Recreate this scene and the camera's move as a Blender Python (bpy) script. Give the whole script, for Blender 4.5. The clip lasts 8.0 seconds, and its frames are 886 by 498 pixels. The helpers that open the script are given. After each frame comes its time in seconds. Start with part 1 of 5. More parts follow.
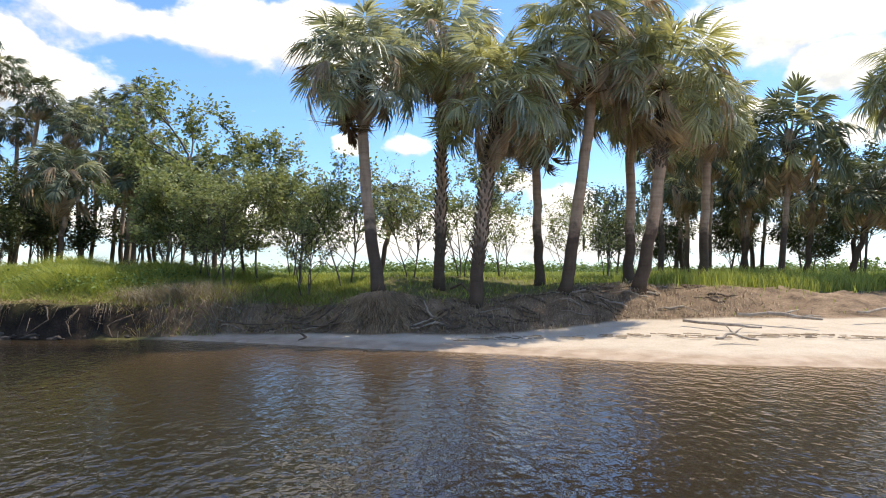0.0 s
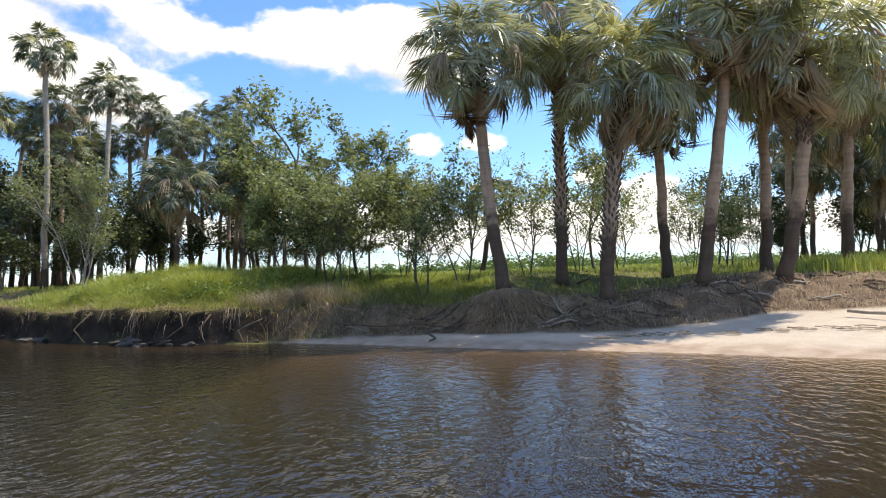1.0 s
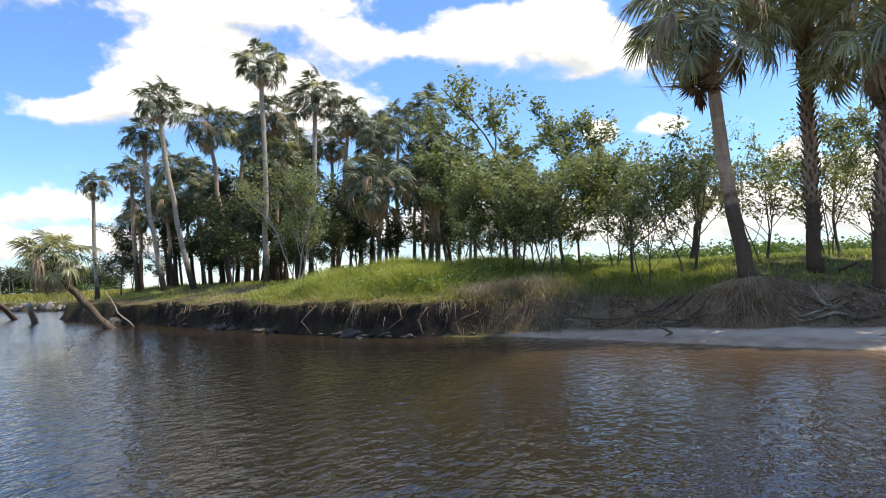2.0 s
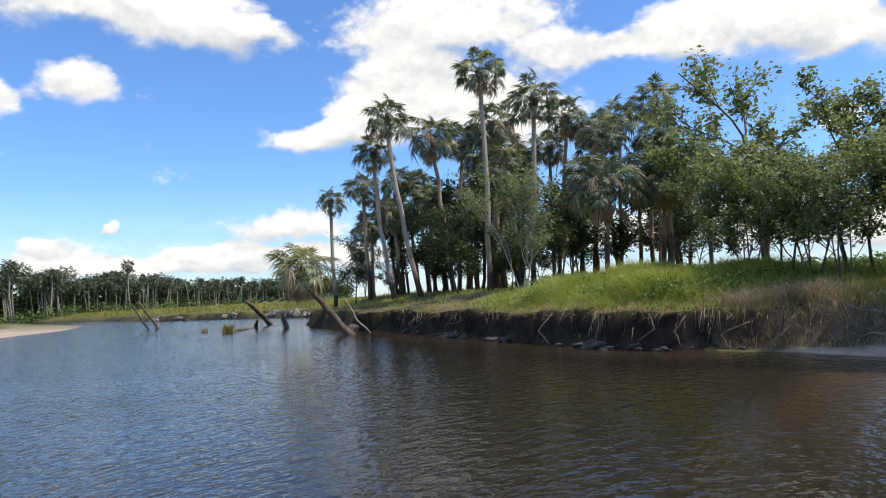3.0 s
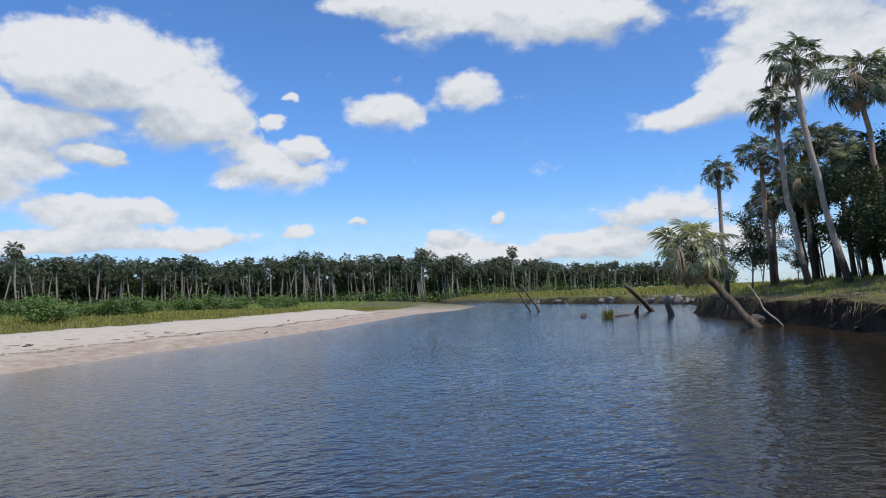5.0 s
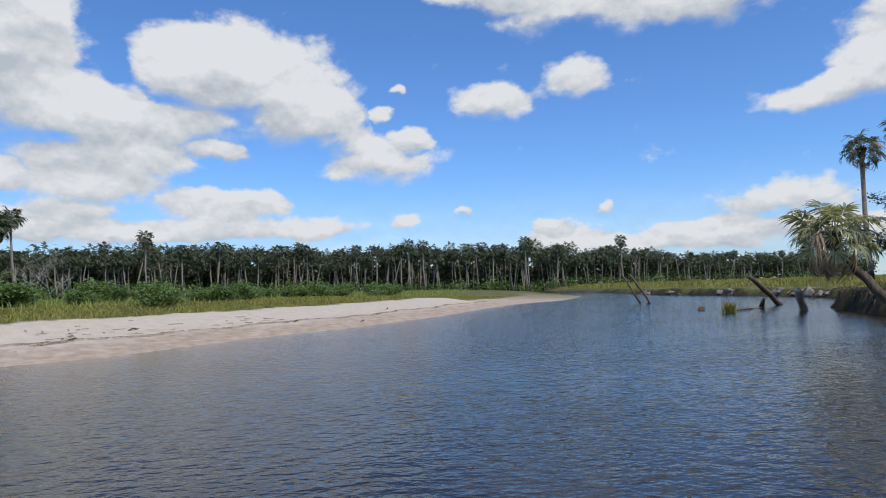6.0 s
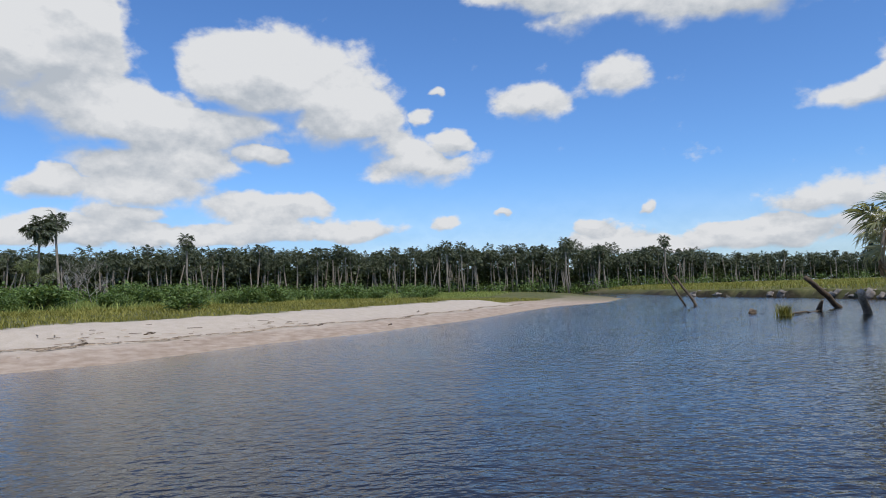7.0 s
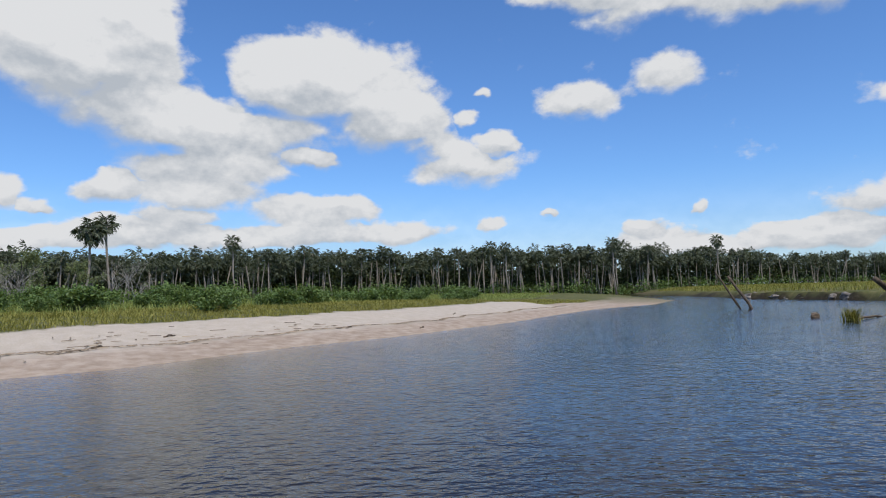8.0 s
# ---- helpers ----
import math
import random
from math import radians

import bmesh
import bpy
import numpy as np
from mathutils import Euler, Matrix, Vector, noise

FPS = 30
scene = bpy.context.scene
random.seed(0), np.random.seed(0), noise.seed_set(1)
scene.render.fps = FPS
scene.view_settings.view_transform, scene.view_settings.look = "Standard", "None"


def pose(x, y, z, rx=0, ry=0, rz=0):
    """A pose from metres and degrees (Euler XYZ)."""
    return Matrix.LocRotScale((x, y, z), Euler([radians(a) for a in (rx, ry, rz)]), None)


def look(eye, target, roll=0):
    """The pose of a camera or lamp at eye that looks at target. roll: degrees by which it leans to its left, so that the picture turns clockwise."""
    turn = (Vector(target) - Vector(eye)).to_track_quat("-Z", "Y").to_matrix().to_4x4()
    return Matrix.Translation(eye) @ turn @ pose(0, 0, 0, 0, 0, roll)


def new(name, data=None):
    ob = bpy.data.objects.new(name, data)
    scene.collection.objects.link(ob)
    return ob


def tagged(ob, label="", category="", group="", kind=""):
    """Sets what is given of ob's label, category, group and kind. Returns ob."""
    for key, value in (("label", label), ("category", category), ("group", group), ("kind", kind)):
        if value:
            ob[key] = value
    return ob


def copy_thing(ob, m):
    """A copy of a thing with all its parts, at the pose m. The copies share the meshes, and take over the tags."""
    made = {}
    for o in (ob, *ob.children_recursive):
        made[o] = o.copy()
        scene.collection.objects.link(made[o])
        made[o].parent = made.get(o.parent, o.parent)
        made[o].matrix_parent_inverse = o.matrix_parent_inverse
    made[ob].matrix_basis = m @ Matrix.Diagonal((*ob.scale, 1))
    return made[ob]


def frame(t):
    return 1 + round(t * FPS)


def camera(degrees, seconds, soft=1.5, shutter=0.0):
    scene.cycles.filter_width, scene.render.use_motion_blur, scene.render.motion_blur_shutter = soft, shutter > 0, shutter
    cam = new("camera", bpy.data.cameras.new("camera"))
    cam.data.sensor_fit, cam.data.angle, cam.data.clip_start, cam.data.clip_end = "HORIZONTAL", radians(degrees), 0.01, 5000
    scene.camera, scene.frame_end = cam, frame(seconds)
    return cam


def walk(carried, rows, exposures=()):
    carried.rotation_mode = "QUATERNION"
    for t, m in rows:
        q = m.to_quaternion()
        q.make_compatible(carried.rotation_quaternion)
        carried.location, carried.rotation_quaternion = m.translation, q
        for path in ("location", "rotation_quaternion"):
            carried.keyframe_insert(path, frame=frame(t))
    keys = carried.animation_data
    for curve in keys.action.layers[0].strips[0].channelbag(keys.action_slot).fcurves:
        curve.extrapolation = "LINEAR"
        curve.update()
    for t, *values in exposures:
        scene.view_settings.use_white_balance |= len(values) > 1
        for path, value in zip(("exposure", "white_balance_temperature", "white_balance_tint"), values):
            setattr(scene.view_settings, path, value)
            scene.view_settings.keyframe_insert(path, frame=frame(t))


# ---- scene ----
cam = camera(68.25, 8.0, soft=1.0)
PATH = [
    (0.0, pose(0.00, 0.00, 1.5, 92.47, -0.07, 0.00)),
    (0.5, pose(-0.57, 0.29, 1.5, 92.70, 0.61, 1.25)),
    (1.0, pose(-1.15, 0.58, 1.5, 92.35, 1.78, 6.95)),
    (1.2, pose(-1.38, 0.71, 1.5, 92.26, 2.23, 10.07)),
    (2.3, pose(-2.69, 1.39, 1.5, 92.57, 2.82, 27.73)),
    (2.5, pose(-2.94, 1.52, 1.5, 93.00, 3.04, 31.84)),
    (3.0, pose(-3.55, 1.84, 1.5, 93.83, 3.13, 40.44)),
    (3.5, pose(-4.18, 2.15, 1.5, 93.90, 3.05, 46.85)),
    (4.0, pose(-4.81, 2.47, 1.5, 94.58, 2.93, 55.72)),
    (4.5, pose(-5.45, 2.78, 1.5, 94.53, 2.65, 64.11)),
    (5.0, pose(-6.10, 3.10, 1.5, 94.04, 2.33, 72.27)),
    (6.3, pose(-7.82, 3.89, 1.5, 93.46, 1.63, 82.70)),
    (6.5, pose(-8.08, 4.01, 1.5, 93.58, 1.68, 83.35)),
    (7.0, pose(-8.74, 4.30, 1.5, 93.65, 1.74, 84.95)),
    (7.5, pose(-9.40, 4.60, 1.5, 93.75, 1.70, 86.86)),
    (8.0, pose(-10.06, 4.89, 1.5, 93.86, 1.62, 88.98)),
]
EXPOSURES = [(0.0, 0.60, 7250, 10), (1.0, 0.60, 7150, 10), (2.5, 0.38, 7050, 10), (3.5, 0.05, 6300, 10), (4.5, -0.14, 6150, 10), (8.0, -0.27, 6350, 10)]
walk(cam, PATH, EXPOSURES)

# ---- light: high sun behind the palms, blue sky with fair-weather cumulus ----
SUN_TO = Vector((0.46, 0.22, 0.86)).normalized()
SUN_STRENGTH, SKY_STRENGTH, CLOUD_STRENGTH = 3.9, 0.15, 0.89

sun = new("sun", bpy.data.lights.new("sun", "SUN"))
sun.data.energy, sun.data.angle, sun.data.color = SUN_STRENGTH, radians(0.6), (1.0, 0.95, 0.87)
sun.matrix_world = look(SUN_TO * 100, (0, 0, 0))

# clouds by bearing from +y towards -x, height, half width, half height, all in degrees
CLOUD_SPIT = [  # the heaps over the sand spit
    (121.2, 19.7, 6.9, 4.3), (116.2, 18.5, 5.2, 4.3), (114.6, 22.4, 2.9, 2.4), (112.1, 13.5, 4.7, 2.4), (109.0, 14.6, 2.7, 1.8), (104.0, 12.4, 4.7, 2.0),
    (99.5, 11.5, 2.2, 0.9), (100.6, 19.1, 4.6, 2.5), (102.8, 17.2, 3.6, 3.0), (95.7, 17.1, 5.7, 3.7), (92.5, 14.5, 4.2, 2.1), (86.9, 11.0, 4.4, 2.0),
    (83.5, 13.0, 1.4, 1.0), (86.1, 14.8, 0.9, 0.7), (84.8, 16.8, 1.0, 0.6),
]
CLOUD_LOW = [  # far ones low over the forest
    (123.1, 8.2, 1.7, 1.6), (109.5, 9.1, 6.1, 2.2), (120.5, 7.3, 1.2, 0.8), (116.5, 9.0, 2.2, 1.3), (99.8, 6.3, 4.3, 1.6), (97.9, 7.9, 3.0, 1.0),
    (111.2, 6.3, 2.6, 1.1), (116.5, 5.3, 3.5, 1.1), (91.8, 5.5, 3.0, 1.1), (84.8, 5.7, 1.5, 0.8), (79.8, 6.5, 0.9, 0.4), (107.3, 4.7, 10.7, 1.0),
    (122.0, 4.2, 4.2, 1.2), (71.6, 5.5, 1.7, 0.8), (70.3, 4.0, 3.5, 1.0), (67.2, 6.2, 0.7, 0.7), (53.6, 6.0, 4.7, 1.6), (58.2, 3.8, 3.0, 1.0),
    (62.1, 4.4, 2.4, 1.0), (49.8, 3.3, 5.9, 1.1), (64.6, 3.1, 7.7, 0.8),
]
CLOUD_GROVE = [  # over the bend and the grove
    (76.6, 15.6, 3.4, 1.6), (69.4, 17.3, 2.6, 1.6), (77.0, 24.4, 4.4, 1.2), (71.1, 23.4, 4.5, 2.4), (61.8, 23.2, 5.3, 2.6), (56.8, 21.5, 3.8, 1.4),
    (38.8, 22.3, 8.4, 3.0), (42.6, 16.5, 5.5, 3.0), (46.7, 14.1, 3.9, 1.8), (51.2, 13.3, 2.9, 1.3),
    (28.2, 19.5, 3.8, 1.5), (12.9, 19.3, 5.6, 2.8), (7.4, 17.1, 4.4, 2.0), (20.0, 19.9, 3.4, 2.0), (33.3, 14.1, 5.5, 3.3), (7.8, 11.1, 1.8, 1.2), (21.0, 4.4, 11.4, 1.7),
]
CLOUD_PALMS = [  # behind the near palms
    (11.1, 20.3, 2.9, 2.0), (-29.2, 18.7, 6.9, 3.2), (-33.0, 10.4, 2.3, 1.5), (-32.0, 14.6, 2.5, 1.8), (3.2, 10.9, 1.9, 1.3), (-6.5, 7.9, 2.4, 1.1),
    (-11.1, 5.9, 3.1, 1.5), (4.2, 3.0, 15.9, 1.9), (-17.6, 2.9, 11.6, 1.7), (-25.9, 12.9, 2.0, 1.1), (-3.3, 4.5, 4.4, 1.2),
]
CLOUD_FILL = [  # unseen, round about and overhead, added to brighten the ambient light
    (140.0, 22.0, 9.0, 4.0), (165.0, 14.0, 8.0, 3.0), (-60.0, 24.0, 10.0, 4.0), (-95.0, 15.0, 10.0, 3.0), (-140.0, 20.0, 12.0, 4.0),
    (30.0, 48.0, 12.0, 5.0), (100.0, 44.0, 10.0, 5.0), (-40.0, 52.0, 14.0, 5.0), (65.0, 38.0, 10.0, 4.0), (-5.0, 36.0, 12.0, 4.0), (135.0, 40.0, 12.0, 5.0),
    (-90.0, 38.0, 12.0, 5.0), (-120.0, 55.0, 16.0, 6.0), (170.0, 34.0, 12.0, 5.0), (-160.0, 42.0, 14.0, 5.0), (60.0, 60.0, 18.0, 5.0),
]


def sky():
    world = bpy.data.worlds.new("sky")
    scene.world, world.use_nodes = world, True
    nt = world.node_tree
    nt.nodes.clear()

    def n(kind, **kw):
        node = nt.nodes.new(kind)
        for k, v in kw.items():
            node.inputs[k].default_value = v
        return node

    def math_node(op, a, b=None, c=None, clamp=False):
        node = nt.nodes.new("ShaderNodeMath")
        node.operation, node.use_clamp = op, clamp
        for i, v in enumerate((a, b, c)):
            if v is None:
                continue
            if isinstance(v, (int, float)):
                node.inputs[i].default_value = v
            else:
                nt.links.new(v, node.inputs[i])
        return node.outputs[0]

    link = nt.links.new
    tex = n("ShaderNodeTexSky")
    tex.sky_type, tex.sun_disc = "NISHITA", False
    tex.sun_elevation, tex.sun_rotation = math.asin(SUN_TO.z), math.atan2(SUN_TO.x, SUN_TO.y)
    tex.air_density, tex.dust_density, tex.ozone_density = 1.0, 0.3, 3.0
    co = n("ShaderNodeTexCoord")
    sep = n("ShaderNodeSeparateXYZ")
    link(co.outputs["Generated"], sep.inputs[0])
    x, y, z = sep.outputs
    az = math_node("MULTIPLY", math_node("ARCTAN2", math_node("MULTIPLY", x, -1.0), y), 57.2958)
    el = math_node("MULTIPLY", math_node("ARCSINE", z), 57.2958)
    flat = n("ShaderNodeCombineXYZ")
    link(az, flat.inputs[0]), link(el, flat.inputs[1])

    def fbm(scale, shift, detail, rough=0.55):
        m = n("ShaderNodeMapping")
        m.inputs["Location"].default_value = (0, 0, shift)
        m.inputs["Scale"].default_value = (1, 1, 1.6)
        t = n("ShaderNodeTexNoise", Scale=scale, Detail=detail, Roughness=rough)
        link(co.outputs["Generated"], m.inputs[0]), link(m.outputs[0], t.inputs[0])
        return t

    # ragged outline: shift the place a little before asking how deep inside a cloud it lies
    warp = fbm(9.0, 0.0, 4.0)
    wv = n("ShaderNodeVectorMath")
    wv.operation = "SUBTRACT"
    wv.inputs[1].default_value = (0.5, 0.5, 0.5)
    link(warp.outputs["Color"], wv.inputs[0])
    ws = n("ShaderNodeVectorMath")
    ws.operation = "MULTIPLY_ADD"
    ws.inputs[1].default_value = (4.5, 3.0, 0.0)
    link(wv.outputs[0], ws.inputs[0]), link(flat.outputs[0], ws.inputs[2])
    heap = low = None
    for a, e, wa, we in CLOUD_SPIT + CLOUD_LOW + CLOUD_GROVE + CLOUD_PALMS + CLOUD_FILL:
        pair = []
        for drop in (0.0, 0.4):
            m = n("ShaderNodeMapping")
            m.vector_type = "TEXTURE"
            m.inputs["Location"].default_value = (a, e - drop * we, 0)
            m.inputs["Scale"].default_value = (wa * (1.58 if wa > 2.4 else 1.34), we * (1.62 if wa > 2.4 else 1.36), 1)
            g = n("ShaderNodeTexGradient")
            g.gradient_type = "SPHERICAL"
            link(ws.outputs[0], m.inputs[0]), link(m.outputs[0], g.inputs[0])
            pair.append(g.outputs["Fac"])
        heap = pair[0] if heap is None else math_node("ADD", heap, pair[0])
        low = pair[1] if low is None else math_node("ADD", low, pair[1])
    rise = math_node("MULTIPLY", math_node("SUBTRACT", heap, low), 4.0)  # about -1 at the base, 1 at the top

    def billow(shift):
        m = n("ShaderNodeMapping")
        m.inputs["Location"].default_value = (0, 0, shift)
        m.inputs["Scale"].default_value = (1, 1, 1.25)
        v = n("ShaderNodeTexVoronoi", Scale=30.0, Detail=3.0, Roughness=0.55)
        v.normalize = True
        link(co.outputs["Generated"], m.inputs[0]), link(m.outputs[0], v.inputs["Vector"])
        return math_node("SUBTRACT", 0.5, v.outputs["Distance"])

    fine, above = fbm(14.0, 0.0, 8.0, 0.58), fbm(14.0, -0.022, 8.0, 0.58)
    puff, puff_above = billow(0.0), billow(-0.016)
    grain = math_node("ADD", math_node("MULTIPLY", math_node("SUBTRACT", fine.outputs[0], 0.5), 1.05), math_node("MULTIPLY", puff, 0.46))
    foot = math_node("MAXIMUM", math_node("MULTIPLY", rise, -1.0), 0.0)
    dens = math_node("SUBTRACT", math_node("ADD", heap, grain), math_node("MULTIPLY", foot, 0.18))
    mask = nt.nodes.new("ShaderNodeMapRange")
    mask.interpolation_type = "SMOOTHSTEP"
    mask.inputs["From Min"].default_value = 0.22
    link(math_node("ADD", 0.56, math_node("MULTIPLY", foot, 0.30)), mask.inputs["From Max"])
    link(dens, mask.inputs["Value"])
    relief = math_node("ADD", math_node("MULTIPLY", math_node("SUBTRACT", fine.outputs[0], above.outputs[0]), 2.4), math_node("MULTIPLY", math_node("SUBTRACT", puff, puff_above), 1.0))
    lit = math_node("ADD", math_node("ADD", 0.66, math_node("MULTIPLY", rise, 0.50)), relief, None, True)
    tone = nt.nodes.new("ShaderNodeMix")
    tone.data_type = "RGBA"
    tone.inputs["A"].default_value, tone.inputs["B"].default_value = (0.63, 0.675, 0.73, 1), (1.0, 1.0, 1.0, 1)
    link(lit, tone.inputs["Factor"])
    # thin white haze low over the horizon
    haze = nt.nodes.new("ShaderNodeMapRange")
    haze.interpolation_type = "SMOOTHERSTEP"
    haze.inputs["From Min"].default_value, haze.inputs["From Max"].default_value = 0.0, 11.0
    haze.inputs["To Min"].default_value, haze.inputs["To Max"].default_value = 0.42, 0.0
    link(el, haze.inputs["Value"])
    cover = math_node("MAXIMUM", mask.outputs[0], haze.outputs[0])
    tint = nt.nodes.new("ShaderNodeMix")
    tint.data_type, tint.blend_type = "RGBA", "MULTIPLY"
    tint.inputs["Factor"].default_value, tint.inputs["B"].default_value = 1.0, SKY_TINT
    link(tex.outputs[0], tint.inputs["A"])
    b1, b2 = n("ShaderNodeBackground", Strength=SKY_STRENGTH), n("ShaderNodeBackground", Strength=CLOUD_STRENGTH)
    link(tint.outputs["Result"], b1.inputs[0]), link(tone.outputs["Result"], b2.inputs[0])
    mix = n("ShaderNodeMixShader")
    link(cover, mix.inputs[0]), link(b1.outputs[0], mix.inputs[1]), link(b2.outputs[0], mix.inputs[2])
    out = n("ShaderNodeOutputWorld")
    link(mix.outputs[0], out.inputs[0])


SKY_TINT = (0.66, 0.92, 1.24, 1)
sky()


# ---- materials ----
def material(name):
    m = bpy.data.materials.new(name)
    m.use_nodes = True
    nt = m.node_tree
    p = nt.nodes["Principled BSDF"]
    return m, nt, p


def noise_node(nt, scale, detail=4.0, rough=0.6, coords="Object", stretch=(1, 1, 1), turn=0.0):
    co, mp = nt.nodes.new("ShaderNodeTexCoord"), nt.nodes.new("ShaderNodeMapping")
    mp.inputs["Scale"].default_value = stretch
    mp.inputs["Rotation"].default_value = (0, 0, turn)
    t = nt.nodes.new("ShaderNodeTexNoise")
    t.inputs["Scale"].default_value, t.inputs["Detail"].default_value, t.inputs["Roughness"].default_value = scale, detail, rough
    nt.links.new(co.outputs[coords], mp.inputs[0])
    nt.links.new(mp.outputs[0], t.inputs["Vector"])
    return t.outputs["Fac"]


def ramp(nt, fac, stops):
    r = nt.nodes.new("ShaderNodeValToRGB")
    while len(r.color_ramp.elements) < len(stops):
        r.color_ramp.elements.new(0.5)
    for e, (pos, col) in zip(r.color_ramp.elements, stops):
        e.position, e.color = pos, (*col, 1)
    nt.links.new(fac, r.inputs[0])
    return r.outputs[0]


def blend(nt, fac, a, b, mode="MIX"):
    m = nt.nodes.new("ShaderNodeMix")
    m.data_type, m.blend_type = "RGBA", mode
    for key, v in (("Factor", fac), ("A", a), ("B", b)):
        if isinstance(v, (int, float)):
            m.inputs[key].default_value = v
        elif isinstance(v, tuple):
            m.inputs[key].default_value = (*v, 1)
        else:
            nt.links.new(v, m.inputs[key])
    return m.outputs["Result"]


def calc(nt, op, a, b=None, clamp=False):
    m = nt.nodes.new("ShaderNodeMath")
    m.operation, m.use_clamp = op, clamp
    for i, v in enumerate((a, b)):
        if isinstance(v, (int, float)):
            m.inputs[i].default_value = v
        elif v is not None:
            nt.links.new(v, m.inputs[i])
    return m.outputs[0]


def bump(nt, p, height, strength, distance):
    b = nt.nodes.new("ShaderNodeBump")
    b.inputs["Strength"].default_value, b.inputs["Distance"].default_value = strength, distance
    nt.links.new(height, b.inputs["Height"])
    nt.links.new(b.outputs[0], p.inputs["Normal"])
    return b


def attr(nt, name):
    a = nt.nodes.new("ShaderNodeAttribute")
    a.attribute_name = name
    return a.outputs["Fac"]


def leafy(name, dark, light, glow=0.3, rough=0.45, scale=3.0, island=False, spec=0.35):
    """Leaf material: two greens, varied leaf by leaf, with light coming through."""
    m, nt, p = material(name)
    f = noise_node(nt, scale, 3.0)
    if island:
        g = nt.nodes.new("ShaderNodeNewGeometry")
        v = g.outputs["Random Per Island"]
    else:
        o = nt.nodes.new("ShaderNodeObjectInfo")
        g = nt.nodes.new("ShaderNodeNewGeometry")
        v = calc(nt, "ADD", calc(nt, "MULTIPLY", o.outputs["Random"], 0.45), calc(nt, "MULTIPLY", g.outputs["Random Per Island"], 0.55))
    f = calc(nt, "ADD", calc(nt, "MULTIPLY", f, 0.5), calc(nt, "MULTIPLY", v, 0.55), True)
    col = ramp(nt, f, [(0.15, dark), (0.85, light)])
    nt.links.new(col, p.inputs["Base Color"])
    p.inputs["Roughness"].default_value = rough
    p.inputs["Specular IOR Level"].default_value = spec
    t = nt.nodes.new("ShaderNodeBsdfTranslucent")
    nt.links.new(blend(nt, 1.0, col, (1.25, 1.18, 0.72), "MULTIPLY"), t.inputs[0])
    mix = nt.nodes.new("ShaderNodeMixShader")
    mix.inputs[0].default_value = glow
    nt.links.new(p.outputs[0], mix.inputs[1])
    nt.links.new(t.outputs[0], mix.inputs[2])
    nt.links.new(mix.outputs[0], nt.nodes["Material Output"].inputs[0])
    return m


def bark(name, dark, light, scale, rings=0.0, char=False):
    m, nt, p = material(name)
    f = noise_node(nt, scale, 6.0, 0.65, stretch=(1, 1, 0.35))
    if rings:
        r = noise_node(nt, rings, 3.0, 0.6, stretch=(0.12, 0.12, 1))
        f = calc(nt, "ADD", calc(nt, "MULTIPLY", f, 0.55), calc(nt, "MULTIPLY", r, 0.45))
    col = ramp(nt, f, [(0.28, dark), (0.72, light)])
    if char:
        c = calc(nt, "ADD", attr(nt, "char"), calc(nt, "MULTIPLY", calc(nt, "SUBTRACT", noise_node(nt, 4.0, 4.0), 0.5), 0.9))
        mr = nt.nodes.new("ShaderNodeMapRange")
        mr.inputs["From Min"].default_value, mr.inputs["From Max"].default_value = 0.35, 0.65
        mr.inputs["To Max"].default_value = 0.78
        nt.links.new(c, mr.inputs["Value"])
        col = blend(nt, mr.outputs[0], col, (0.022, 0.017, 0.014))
    nt.links.new(col, p.inputs["Base Color"])
    p.inputs["Roughness"].default_value = 0.9
    p.inputs["Specular IOR Level"].default_value = 0.2
    bump(nt, p, f, 0.8, 0.03)
    return m


MAT_FROND = leafy("palm_leaf", (0.080, 0.098, 0.054), (0.58, 0.60, 0.46), 0.38, 0.32, 2.0, spec=0.75)
# darker copy of palm_leaf: shade of the backlit grove put into the colour
MAT_FROND_SHADED = leafy("palm_leaf_shaded", (0.036, 0.049, 0.026), (0.22, 0.25, 0.16), 0.22, 0.45, 2.0, spec=0.4)
MAT_FROND_YOUNG = leafy("palm_leaf_yellowish", (0.115, 0.130, 0.055), (0.56, 0.55, 0.32), 0.42, 0.38, 2.0, spec=0.4)
MAT_FROND_DRY = leafy("palm_leaf_dry", (0.17, 0.115, 0.07), (0.52, 0.40, 0.27), 0.25, 0.7, 2.0, spec=0.2)
MAT_FROND_DEAD = leafy("palm_leaf_dead", (0.045, 0.028, 0.018), (0.20, 0.125, 0.075), 0.1, 0.8, 2.0, spec=0.15)
MAT_FAR_CROWN = leafy("palm_leaf_distant", (0.042, 0.054, 0.028), (0.125, 0.138, 0.072), 0.2, 0.5, 1.0, True)
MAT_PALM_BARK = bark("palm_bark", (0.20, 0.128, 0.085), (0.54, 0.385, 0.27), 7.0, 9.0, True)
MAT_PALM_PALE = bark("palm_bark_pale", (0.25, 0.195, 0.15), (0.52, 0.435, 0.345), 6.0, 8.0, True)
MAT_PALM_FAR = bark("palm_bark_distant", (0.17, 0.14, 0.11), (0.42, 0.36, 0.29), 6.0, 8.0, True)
MAT_BOOT = bark("leaf_base", (0.055, 0.04, 0.028), (0.20, 0.145, 0.10), 9.0)
MAT_WOOD = bark("branch_bark", (0.05, 0.043, 0.035), (0.17, 0.15, 0.125), 8.0)
MAT_PALE_WOOD = bark("bare_pale_wood", (0.24, 0.215, 0.18), (0.50, 0.46, 0.40), 9.0)
MAT_DRIFT = bark("driftwood", (0.22, 0.175, 0.13), (0.48, 0.41, 0.33), 10.0)
